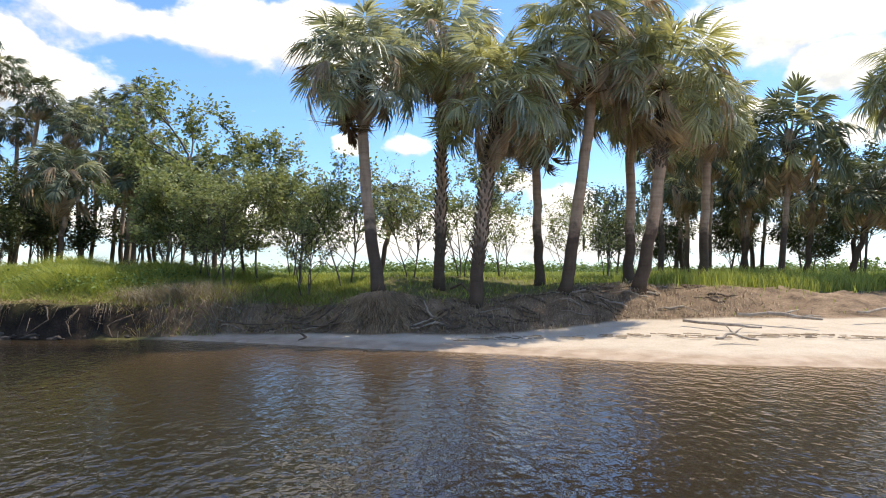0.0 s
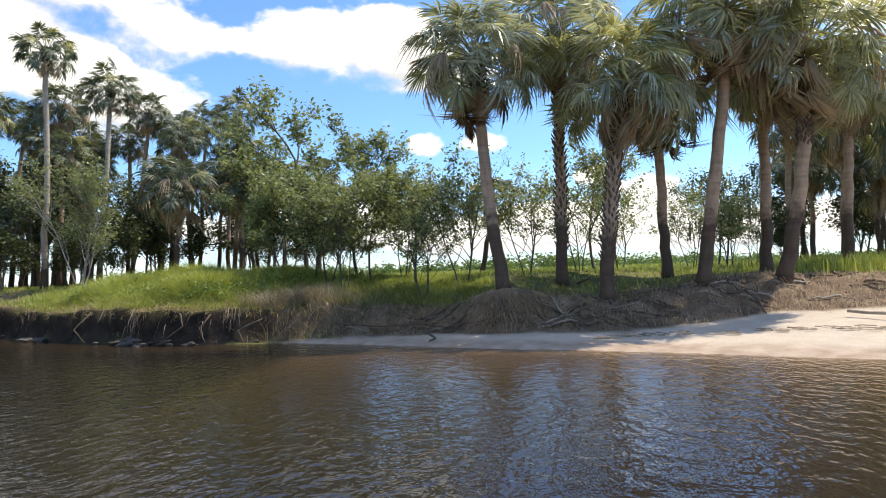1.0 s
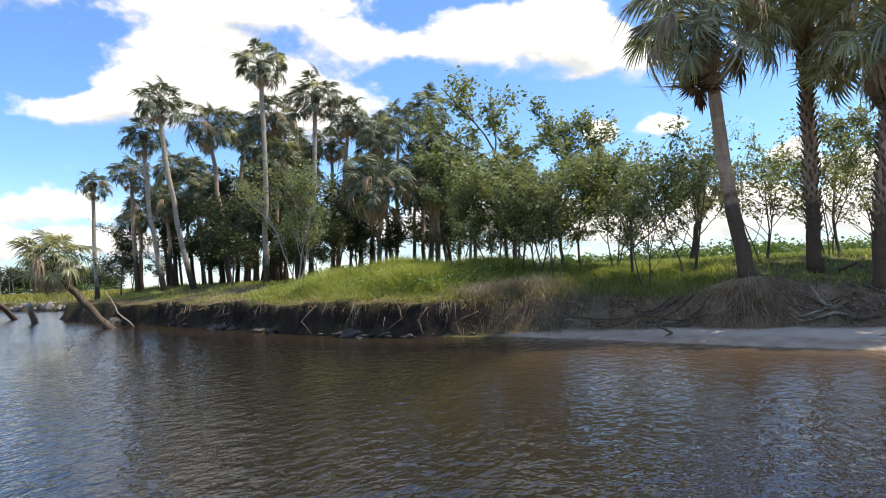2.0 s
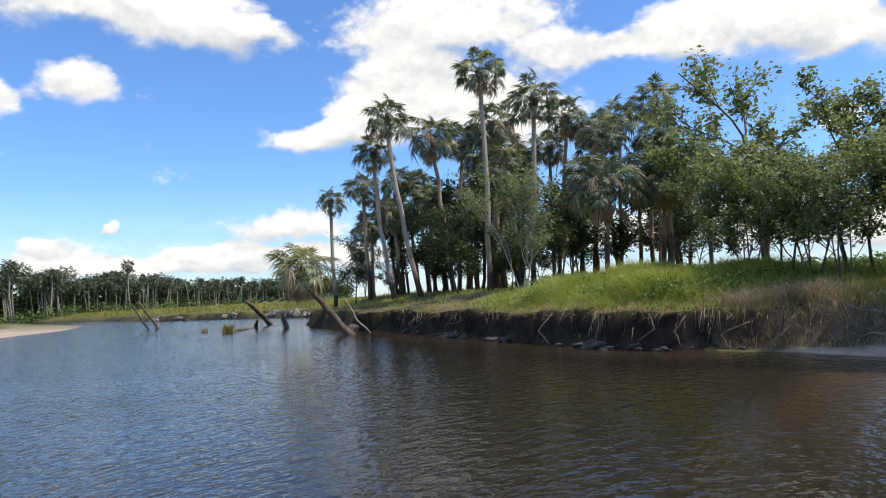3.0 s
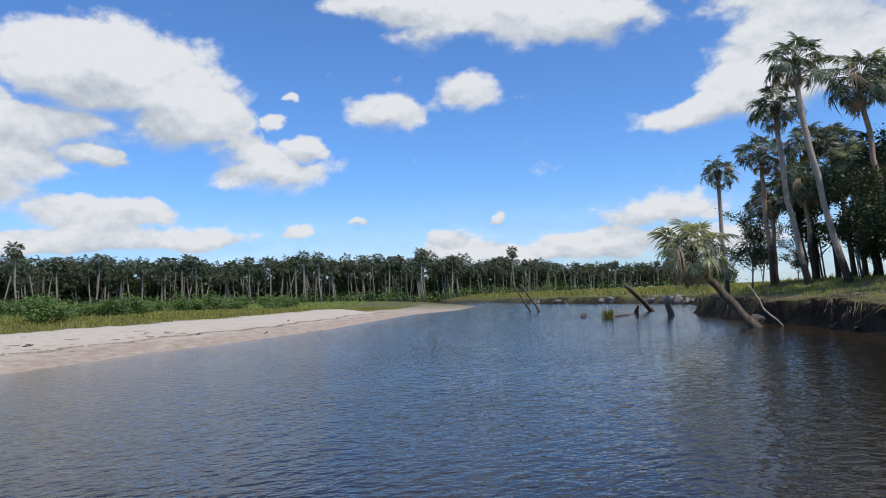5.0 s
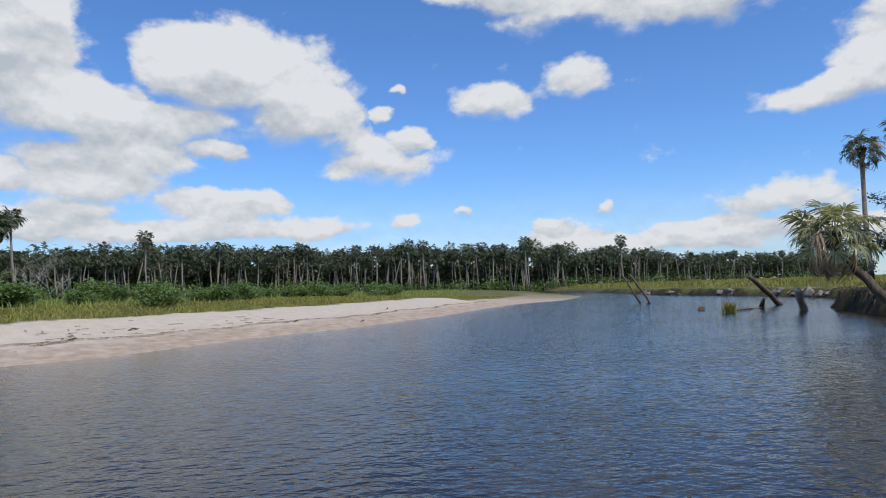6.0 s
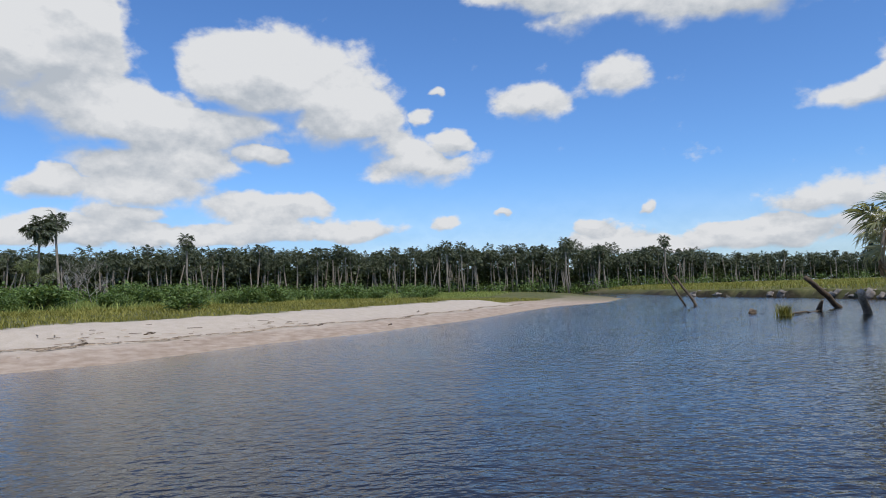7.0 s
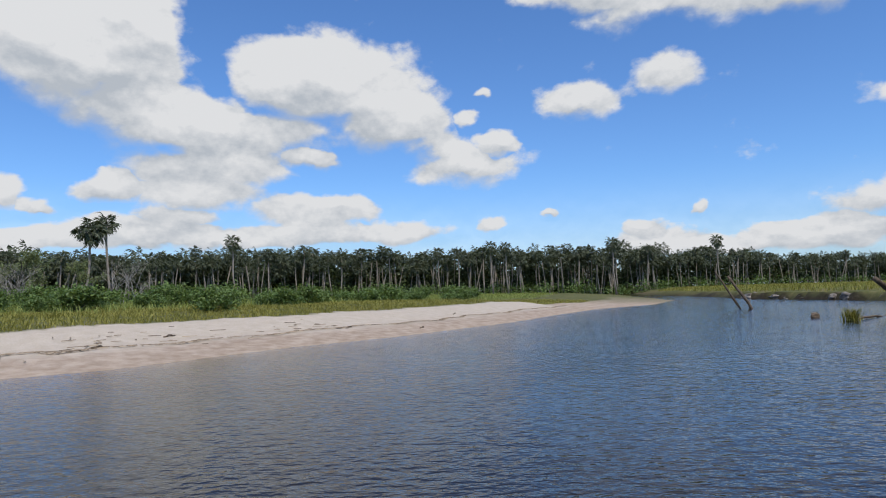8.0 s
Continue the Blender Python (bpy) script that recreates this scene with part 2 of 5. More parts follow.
MAT_WET_WOOD = bark("wet_log", (0.05, 0.036, 0.026), (0.20, 0.15, 0.105), 9.0)
MAT_LEAF = leafy("broad_leaf", (0.075, 0.105, 0.040), (0.34, 0.38, 0.19), 0.42, 0.42, 0.8, True)
# broad_leaf darkened: the look of backlit, shaded foliage is in the colour
MAT_LEAF_SHADED = leafy("broad_leaf_shaded", (0.030, 0.044, 0.018), (0.098, 0.122, 0.048), 0.22, 0.5, 0.8, True)
MAT_BUSH = leafy("bush_leaf", (0.060, 0.110, 0.026), (0.21, 0.29, 0.085), 0.3, 0.5, 0.6, True)
MAT_GRASS = leafy("grass", (0.115, 0.160, 0.034), (0.42, 0.46, 0.14), 0.42, 0.55, 0.5, True, 0.2)
MAT_GRASS_OLIVE = leafy("grass_olive", (0.16, 0.155, 0.030), (0.38, 0.345, 0.09), 0.3, 0.6, 0.35, True, 0.2)
MAT_GRASS_DRY = leafy("grass_dry", (0.14, 0.11, 0.055), (0.36, 0.29, 0.165), 0.25, 0.7, 0.8, True, 0.2)
MAT_BRUSH = leafy("dead_brush", (0.15, 0.125, 0.09), (0.42, 0.36, 0.27), 0.2, 0.8, 0.8, True, 0.15)
MAT_ROOT = leafy("root_fibre", (0.075, 0.052, 0.036), (0.46, 0.36, 0.25), 0.0, 0.9, 1.5, True, 0.1)
MAT_FIBRE = leafy("pale_root_fibre", (0.17, 0.115, 0.070), (0.66, 0.50, 0.33), 0.1, 0.85, 1.5, True, 0.1)
MAT_MOSS = leafy("hanging_moss", (0.12, 0.13, 0.10), (0.26, 0.27, 0.21), 0.25, 0.9, 1.0, True, 0.1)


def ground_material():
    m, nt, p = material("river_bank")
    big, mid, fine = noise_node(nt, 0.35, 4.0), noise_node(nt, 2.2, 5.0), noise_node(nt, 22.0, 4.0)
    turf = ramp(nt, calc(nt, "ADD", calc(nt, "MULTIPLY", big, 0.5), calc(nt, "MULTIPLY", mid, 0.5)),
                [(0.32, (0.060, 0.068, 0.018)), (0.52, (0.115, 0.115, 0.036)), (0.70, (0.20, 0.165, 0.078))])
    soil = ramp(nt, calc(nt, "ADD", calc(nt, "MULTIPLY", mid, 0.6), calc(nt, "MULTIPLY", fine, 0.4)),
                [(0.35, (0.075, 0.048, 0.030)), (0.55, (0.24, 0.165, 0.105)), (0.75, (0.42, 0.31, 0.21))])
    # darker soil colour, masked to the first metre or so of the cut bank
    dark_soil = ramp(nt, calc(nt, "ADD", calc(nt, "MULTIPLY", mid, 0.6), calc(nt, "MULTIPLY", fine, 0.4)),
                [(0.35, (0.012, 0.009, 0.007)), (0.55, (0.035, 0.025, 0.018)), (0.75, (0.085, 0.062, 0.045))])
    soil = blend(nt, attr(nt, "dark_soil"), soil, dark_soil)
    dry = ramp(nt, calc(nt, "ADD", calc(nt, "MULTIPLY", mid, 0.5), calc(nt, "MULTIPLY", fine, 0.5)),
               [(0.30, (0.42, 0.345, 0.262)), (0.55, (0.52, 0.438, 0.342)), (0.75, (0.60, 0.52, 0.425))])
    wet = ramp(nt, mid, [(0.35, (0.32, 0.235, 0.165)), (0.65, (0.47, 0.37, 0.28))])
    sand = blend(nt, attr(nt, "wet"), dry, wet)
    col = blend(nt, attr(nt, "sand"), turf, sand)
    col = blend(nt, attr(nt, "soil"), col, soil)
    nt.links.new(col, p.inputs["Base Color"])
    p.inputs["Roughness"].default_value = 0.92
    p.inputs["Specular IOR Level"].default_value = 0.2
    bump(nt, p, calc(nt, "ADD", calc(nt, "MULTIPLY", mid, 1.0), calc(nt, "MULTIPLY", fine, 0.3)), 0.7, 0.06)
    return m


def water_material():
    m, nt, p = material("river_water")
    col = ramp(nt, attr(nt, "depth"), [(0.0, (0.22, 0.140, 0.075)), (0.14, (0.085, 0.053, 0.026)), (0.5, (0.040, 0.028, 0.015)), (1.0, (0.018, 0.014, 0.010))])
    nt.links.new(col, p.inputs["Base Color"])
    p.inputs["Roughness"].default_value, p.inputs["IOR"].default_value = 0.09, 1.33
    a = noise_node(nt, 5.4, 2.0, 0.5, stretch=(1.0, 0.62, 1), turn=0.30)
    b = noise_node(nt, 13.0, 2.0, 0.5, stretch=(1.0, 0.70, 1), turn=-0.2)
    c = noise_node(nt, 0.22, 2.0, 0.5)
    h = calc(nt, "ADD", calc(nt, "MULTIPLY", a, 0.60), calc(nt, "MULTIPLY", b, 0.20))
    h = calc(nt, "MULTIPLY", h, calc(nt, "ADD", 0.55, c))
    bump(nt, p, h, 1.0, WAVE)
    return m


WAVE = 0.044
MAT_GROUND, MAT_WATER = ground_material(), water_material()


def plain_material(name, dark, light, scale, rough):
    m, nt, p = material(name)
    f = noise_node(nt, scale, 5.0)
    nt.links.new(ramp(nt, f, [(0.3, dark), (0.7, light)]), p.inputs["Base Color"])
    p.inputs["Roughness"].default_value = rough
    bump(nt, p, f, 0.8, 0.04)
    return m


MAT_CLOD = plain_material("clay_clod", (0.028, 0.021, 0.016), (0.15, 0.122, 0.098), 4.0, 0.9)
MAT_RUBBLE = plain_material("pale_rubble", (0.13, 0.11, 0.09), (0.36, 0.31, 0.26), 2.0, 0.9)


# ---- mesh helpers ----
def mesh_of(name, verts, faces, mat, smooth=True):
    me = bpy.data.meshes.new(name)
    me.from_pydata([tuple(v) for v in verts], [], faces)
    me.materials.append(mat)
    if smooth:
        me.polygons.foreach_set("use_smooth", [True] * len(me.polygons))
    me.update()
    return me


def array_mesh(name, verts, loops, sizes, mat, smooth=False):
    """A big mesh from arrays: corner indices in a row, and the number of corners of each face."""
    me = bpy.data.meshes.new(name)
    me.vertices.add(len(verts))
    me.vertices.foreach_set("co", np.asarray(verts, np.float32).ravel())
    me.loops.add(len(loops))
    me.loops.foreach_set("vertex_index", np.asarray(loops, np.int32))
    me.polygons.add(len(sizes))
    me.polygons.foreach_set("loop_start", np.concatenate([[0], np.cumsum(sizes)[:-1]]).astype(np.int32))
    me.materials.append(mat)
    if smooth:
        me.polygons.foreach_set("use_smooth", np.ones(len(sizes), bool))
    me.update(calc_edges=True)
    me.validate()
    return me


def child(name, me, parent, label="", m=None):
    ob = new(name, me)
    ob.parent = parent
    if m is not None:
        ob.matrix_basis = m
    return tagged(ob, label)


def empty(name, x, y, z):
    ob = new(name)
    ob.empty_display_size = 0.3
    ob.location = (x, y, z)
    return ob


def tube(points, radii, sides=7, wob=0.0, rng=None, cap=True):
    """Vertices and faces of a round, tapering limb along points."""
    V, F = [], []
    pts = [Vector(p) for p in points]
    side = None
    for i, p in enumerate(pts):
        d = (pts[min(i + 1, len(pts) - 1)] - pts[max(i - 1, 0)]).normalized()
        if side is None:
            side = d.orthogonal().normalized()
        side = (side - d * side.dot(d)).normalized()
        other = d.cross(side)
        for k in range(sides):
            a = 2 * math.pi * k / sides
            r = radii[i] * (1 + (rng.uniform(-wob, wob) if wob else 0))
            V.append(p + (side * math.cos(a) + other * math.sin(a)) * r)
    for i in range(len(pts) - 1):
        for k in range(sides):
            a, b = i * sides + k, i * sides + (k + 1) % sides
            F.append((a, b, b + sides, a + sides))
    if cap:
        F.append(tuple(reversed(range(sides))))
        n = (len(pts) - 1) * sides
        F.append(tuple(range(n, n + sides)))
    return V, F


def joined(pieces):
    V, F = [], []
    for v, f in pieces:
        n = len(V)
        V += v
        F += [tuple(i + n for i in face) for face in f]
    return V, F


# ---- the lie of the land ----
NORTH = np.array([(3000, -500), (90, -5), (40, 4), (20, 8.5), (12, 10.2), (7.35, 10.92), (4.5, 11.4), (3.2, 11.9), (1.8, 12.6), (0, 13.3),
                  (-1.6, 13.8), (-3.6, 14.6), (-5, 15.2), (-6.7, 15.75), (-8.5, 15.7), (-10.6, 15.8), (-12.5, 16.6), (-14.7, 17.6),
                  (-18.1, 19.0), (-20.5, 20.2), (-23, 21.4), (-26, 22.0), (-30.4, 24.2), (-35.6, 26.7), (-38, 30), (-46, 37), (-59, 40),
                  (-70.8, 39.5), (-79, 38.5), (-95, 42), (-118, 45), (-150, 52), (-3000, 600)])[::-1]
SOUTH = np.array([(-3000, 590), (-150, 46), (-118, 39), (-95, 34.5), (-80, 31), (-66, 24.0), (-58.6, 17.3), (-50, 12.8), (-41, 8.5), (-33.3, 3.6),
                  (-29.6, 0.45), (-27, -1), (-24.9, -2.2), (-23.7, -3.9), (-21.5, -8), (-18, -14), (-10, -22), (10, -30), (40, -32), (90, -35), (3000, -540)])


def away(line, x, y):
    """Distance from the polyline."""
    best = np.full(np.shape(x), 1e9)
    for (ax, ay), (bx, by) in zip(line[:-1], line[1:]):
        ux, uy = bx - ax, by - ay
        t = np.clip(((x - ax) * ux + (y - ay) * uy) / (ux * ux + uy * uy), 0, 1)
        best = np.minimum(best, np.hypot(x - ax - t * ux, y - ay - t * uy))
    return best


def step(v, a, b):
    t = np.clip((v - a) / (b - a), 0, 1)
    return t * t * (3 - 2 * t)


def waves(x, y, k, s):
    """Smooth uneven value of about -1 to 1."""
    return (np.sin(x * k + s) * np.cos(y * k * 1.13 + 2 * s) + np.sin((x * 0.7 - y * 0.8) * k * 1.7 + 3 * s) + 0.6 * np.sin((x * 0.9 + y * 0.5) * k * 2.9 + s)) / 2.2


def shores(x, y):
    """Signed distances inland from the north and the south shore."""
    dn = away(NORTH, x, y) * np.where(y > np.interp(x, NORTH[:, 0], NORTH[:, 1]), 1, -1)
    ds = away(SOUTH, x, y) * np.where(y < np.interp(x, SOUTH[:, 0], SOUTH[:, 1]), 1, -1)
    return dn, ds


FOOT_X = [-9, -6.5, -5, -3.6, -2.6, -1.6, 0.8, 3, 4.5, 6.5, 9, 14, 40]
FOOT_D = [0.05, 0.4, 0.9, 1.4, 1.6, 1.7, 2.0, 3.5, 4.8, 5.3, 5.6, 6.0, 7.0]  # width of the sand below the bank
RISE_W = [0.35, 0.5, 0.8, 0.9, 0.65, 0.6, 1.2, 1.4, 1.4, 2.4, 3.0, 3.2, 3.5]
RISE_H = [0.85, 0.72, 0.58, 0.50, 0.62, 0.80, 0.55, 0.55, 0.65, 0.6, 0.55, 0.5, 0.5]


def land(x, y):
    """Height of the ground, with masks of sand, wet sand and bare soil."""
    x, y = np.asarray(x, float), np.asarray(y, float)
    dn, ds = shores(x, y)
    rough = 0.04 * waves(x, y, 2.3, 1.0) + 0.06 * waves(x, y, 0.6, 2.0) + 0.035 * waves(x, y, 5.3, 3.0) + 0.02 * waves(x, y, 11.0, 1.0)
    # north bank
    dw = dn + 0.16 * waves(x, y, 0.9, 4.0) + 0.13 * waves(x, y, 2.3, 2.0) + 0.06 * waves(x, y, 5.1, 1.5)
    w, rw, rh = np.interp(x, FOOT_X, FOOT_D), np.interp(x, FOOT_X, RISE_W), np.interp(x, FOOT_X, RISE_H)
    beach = 0.02 + 0.088 * np.clip(dn, 0, 7)
    zn = np.where(x < -9, 0.0, beach * step(x, -10, -6)) + rh * (1 + 0.13 * waves(x, x * 0.2, 1.3, 1.0)) * step(dw, w, w + rw) * np.where(x < -38, 0.75, 1.0)
    zn = zn + (1.45 - np.clip(zn, 0, 1.4)) * step(dw, w + rw, w + rw + 5.0) * np.interp(x, [-70, -45, -35], [0.45, 0.5, 1.0])
    zn = zn + 0.55 * step(dn, 20, 90) + rough * step(dn, w, w + 1)
    # south bank: the long sand spit
    tip = np.interp(x, [-110, -70, -61.5, -60, -20], [0.5, 0.38, 0.45, 1.0, 1.0])
    zs = (0.10 * np.clip(ds, 0, 2.6) + 0.46 * step(ds, 2.6, 6.2)) * tip + 0.25 * step(ds, 6, 12) + 0.5 * step(ds, 14, 60) + 0.5 * step(ds, 60, 140) + rough * step(ds, 3, 8) * 0.8
    bed_n = -np.clip(-dn, 0, 20) * np.where(x > -6, 0.11, 0.5)
    bed_s = -np.clip(-ds, 0, 20) * 0.11
    bed = np.maximum(np.maximum(bed_n, bed_s), -1.6) - 0.02
    z = np.where(dn > 0, zn, np.where(ds > 0, zs, bed))
    sand_n = step(x, -7.5, -6.2) * (1 - step(dw, w - 0.1, w + 0.15 + 0.5 * step(x, 5, 8)))
    edge = 6.4 + 0.5 * waves(x, y, 0.5, 3.0) + 0.25 * waves(x, y, 2.1, 0.0)
    sand_s = (1 - step(ds, edge, edge + 0.5)) * np.interp(x, [-110, -75, -66], [0.0, 0.5, 1.0])
    sand = np.where(dn > -0.5, sand_n, np.where(ds > -6, sand_s, 0.0))
    wet = np.where(dn > -0.6, 1 - step(dn, 0.5, 1.1 + 0.2 * waves(x, y, 1.0, 5)), np.maximum(1 - 0.75 * step(ds, 1.8, 2.7) - 0.25 * step(ds, 2.7, 4.2), 0.9 * step(-x, 60, 63)))
    bare = step(dw, w - 0.3, w + 0.1) * (1 - step(dw, w + rw * 0.75, w + rw + 0.25 + 1.1 * step(x, -3, 0) * (1 - step(x, 12, 16))))
    litter_mask = 0.75 * step(-x, 14.5, 17.5) * step(x, -60, -40) * (1 - step(dn, 6, 14)) * step(waves(x, y, 0.9, 1.0) + 0.5 * waves(x, y, 3.1, 2.0), -0.7, 0.4)
    bare = np.maximum(bare, litter_mask)
    soil = np.where(dn > 0, bare * np.interp(x, [-60, -40], [0.8, 1.0]), np.where((dn > -6) & (x < -7), 1.0, 0.0))
    return z, sand, wet, soil, dn, ds


def ground_z(x, y):
    return float(land(np.array([x]), np.array([y]))[0][0])


def spaced(spans, out):
    """Grid lines: (from, to, step) spans, then growing steps out to +-out."""
    g = np.concatenate([np.arange(a, b, s) for a, b, s in spans] + [[spans[-1][1]]])
    lo, hi = [], []
    v, s = g[0], spans[0][2]
    while v > -out:
        s *= 1.22
        v -= s
        lo.append(v)
    v, s = g[-1], spans[-1][2]
    while v < out:
        s *= 1.22
        v += s
        hi.append(v)
    return np.concatenate([lo[::-1], g, hi])


def sheet(name, xs, ys, z_of, mat, masks):
    X, Y = np.meshgrid(xs, ys)
    nx, ny = len(xs), len(ys)
    x, y, z, layers = z_of(X.ravel(), Y.ravel())
    i = (np.arange(ny - 1)[:, None] * nx + np.arange(nx - 1)[None, :]).ravel()
    quads = np.stack([i, i + 1, i + nx + 1, i + nx], 1)
    me = array_mesh(name, np.stack([x, y, z], 1), quads.ravel(), np.full(len(quads), 4), mat, True)
    for key, v in zip(masks, layers):
        me.attributes.new(key, "FLOAT", "POINT").data.foreach_set("value", np.asarray(v, np.float32))
    return new(name, me)


def ground_points(x, y):
    z, sand, wet, soil, dn, ds = land(x, y)
    # the cut bank is undermined: its upper lip leans out over the water
    lip = step(z, 0.35, 0.85) * (1 - step(dn, 0.3, 1.1)) * (dn > 0) * step(-x, 6.5, 8.0)
    lump = 0.55 + 0.45 * waves(x, y, 3.1, 0.7)
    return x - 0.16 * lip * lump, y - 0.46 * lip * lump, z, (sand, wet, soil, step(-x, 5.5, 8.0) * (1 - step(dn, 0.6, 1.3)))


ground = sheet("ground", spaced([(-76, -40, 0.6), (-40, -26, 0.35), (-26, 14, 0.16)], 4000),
               spaced([(-16, 10, 0.4), (10, 23, 0.16), (23, 44, 0.5)], 4000), ground_points, MAT_GROUND, ("sand", "wet", "soil", "dark_soil"))
tagged(ground, "sandy river bank with pale beaches, dark cut soil and rough grass", "ground", kind="structure")


def water_points(x, y):
    z, sand, wet, soil, dn, ds = land(x, y)
    deep = np.where((dn > -5) & (x < -6.5), 0.55, 0.0)  # no shallows under the cut bank
    return x, y, np.zeros_like(x), (np.clip(np.maximum(-z, deep), 0, 1),)


water = sheet("water", spaced([(-90, -30, 1.0), (-30, 20, 0.5)], 420), spaced([(-34, 4, 1.0), (4, 24, 0.4), (24, 60, 1.0)], 200), water_points, MAT_WATER, ("depth",))
tagged(water, "dark tea-coloured river water with small wind ripples", "water", kind="structure")


# ---- palms ----
def frond_mesh(name, seed, segs, mat, dry=False, wide=1.0):
    """A fan leaf of about unit reach along +x: stalk, arched midrib, and stiff blades that spread from it and bend over at their tips."""
    rng = random.Random(seed)
    stalk = rng.uniform(0.42, 0.66)
    V, F = tube([(0, 0, 0), (stalk * 0.5, 0, 0.035), (stalk, 0, 0.02)], [0.014, 0.010, 0.008], 4)
    spread = 1.2 if dry else rng.uniform(1.75, 2.15)
    arch = rng.uniform(0.9, 1.5) if dry else rng.uniform(0.35, 0.95)
    lift = rng.uniform(0.10, 0.35)
    for i in range(segs):
        u = (i + rng.uniform(-0.35, 0.35)) / (segs - 1) * 2 - 1
        a = u * spread
        rib = 0.17 * max(0.0, math.cos(a * 0.75))  # the midrib runs on into the fan
        bx, bz = stalk + rib, 0.02 - arch * rib * rib * 2.2
        length = 0.36 * (0.86 + 0.14 * math.cos(a)) * rng.uniform(0.84, 1.12)
        bend = rng.uniform(0.25, 0.60) if rng.random() < 0.7 else rng.uniform(0.7, 1.2)
        bend *= 1.7 if dry else 1.0
        tw = rng.uniform(-0.9, 0.9)
        rows = []
        for t, hw in ((0.05, 0.006), (0.36, 0.0120), (0.72, 0.0105), (1.0, 0.0)):
            r = length * t * (1 - 0.16 * bend * t * t)
            px = bx + r * math.cos(a) * (1 - 0.25 * arch * t)
            py = r * math.sin(a) * (0.55 if dry else 1.0)
            pz = bz + lift * r * abs(math.sin(a)) - arch * 0.55 * r * max(0.0, math.cos(a)) - bend * length * t ** 2.6
            nx, ny = -math.sin(a) * hw * wide, math.cos(a) * hw * wide
            rows.append(((px - nx, py - ny, pz - tw * hw), (px + nx, py + ny, pz + tw * hw)))
        n = len(V)
        for l, r_ in rows[:-1]:
            V += [l, r_]
        V.append(rows[-1][0])
        F += [(n, n + 1, n + 3, n + 2), (n + 2, n + 3, n + 5, n + 4), (n + 4, n + 5, n + 6)]
    return mesh_of(name, V, F, mat, False)


FROND = {
    "near": [frond_mesh("frond", i, 34, MAT_FROND) for i in range(6)],
    "near_young": [frond_mesh("frond", 20 + i, 34, MAT_FROND_YOUNG) for i in range(4)],
    "near_dry": [frond_mesh("dry_frond", 40 + i, 22, MAT_FROND_DRY, True) for i in range(4)],
    "dead": [frond_mesh("dead_frond", 50 + i, 22, MAT_FROND_DEAD, True, 1.2) for i in range(3)],
    # grove fronds, with the grove's shade in their leaf colour
    "mid": [frond_mesh("frond", 60 + i, 24, MAT_FROND_SHADED, wide=1.5) for i in range(5)],
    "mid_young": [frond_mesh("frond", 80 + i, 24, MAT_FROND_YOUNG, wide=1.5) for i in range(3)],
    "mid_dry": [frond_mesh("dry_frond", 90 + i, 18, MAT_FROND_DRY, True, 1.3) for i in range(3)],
}


def aim(direction, roll, scale):
    """Turns +x into direction, with the leaf's face up."""
    d = Vector(direction).normalized()
    up = Vector((0, 0, 1)) if abs(d.z) < 0.97 else Vector((1, 0, 0))
    yv = up.cross(d).normalized()
    zv = d.cross(yv)
    m = Matrix((d, yv, zv)).transposed().to_4x4()
    return m @ Matrix.Rotation(roll, 4, "X") @ Matrix.Diagonal((scale, scale, scale, 1))


def crown_dirs(rng, n, top, low):
    """Leaf directions spread evenly over a head, from elevation top down to low (degrees)."""
    out = []
    a0 = rng.uniform(0, 6.28)
    for k in range(n):
        f = (k + 0.5) / n
        s = math.sin(radians(top)) * (1 - f) + math.sin(radians(low)) * f
        el = math.asin(max(-1, min(1, s))) + rng.uniform(-0.12, 0.12)
        az = a0 + k * 2.39996 + rng.uniform(-0.25, 0.25)
        out.append((math.cos(az) * math.cos(el), math.sin(az) * math.cos(el), math.sin(el)))
    return out


def bent(a, b, lean, n, rng, wob=0.04):
    """Points from a to b on a gently bent line."""
    a, b = Vector(a), Vector(b)
    c = a.lerp(b, 0.5) + Vector((0, 0, 0)) - (b - a).cross(Vector((0, 0, 1))).cross(b - a).normalized() * lean if (b - a).xy.length > 0.05 else a.lerp(b, 0.5)
    pts = []
    for i in range(n):
        t = i / (n - 1)
        p = a * (1 - t) ** 2 + c * 2 * t * (1 - t) + b * t * t
        if 0 < i < n - 1:
            p = p + Vector((rng.uniform(-wob, wob), rng.uniform(-wob, wob), 0))
        pts.append(p)
    return pts


def trunk_mesh(pts, r0, r1, sides, mat, rng, char_to):
    rad = []
    for i in range(len(pts)):
        t = i / (len(pts) - 1)
        rad.append((r0 + (r1 - r0) * t) * (1 + 0.28 * math.exp(-t * 16)) * rng.uniform(0.96, 1.04))
    V, F = tube(pts, rad, sides, 0.03, rng)
    me = mesh_of("trunk", V, F, mat)
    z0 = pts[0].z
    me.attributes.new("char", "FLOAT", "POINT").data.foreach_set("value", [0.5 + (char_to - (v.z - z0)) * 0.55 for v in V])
    return me


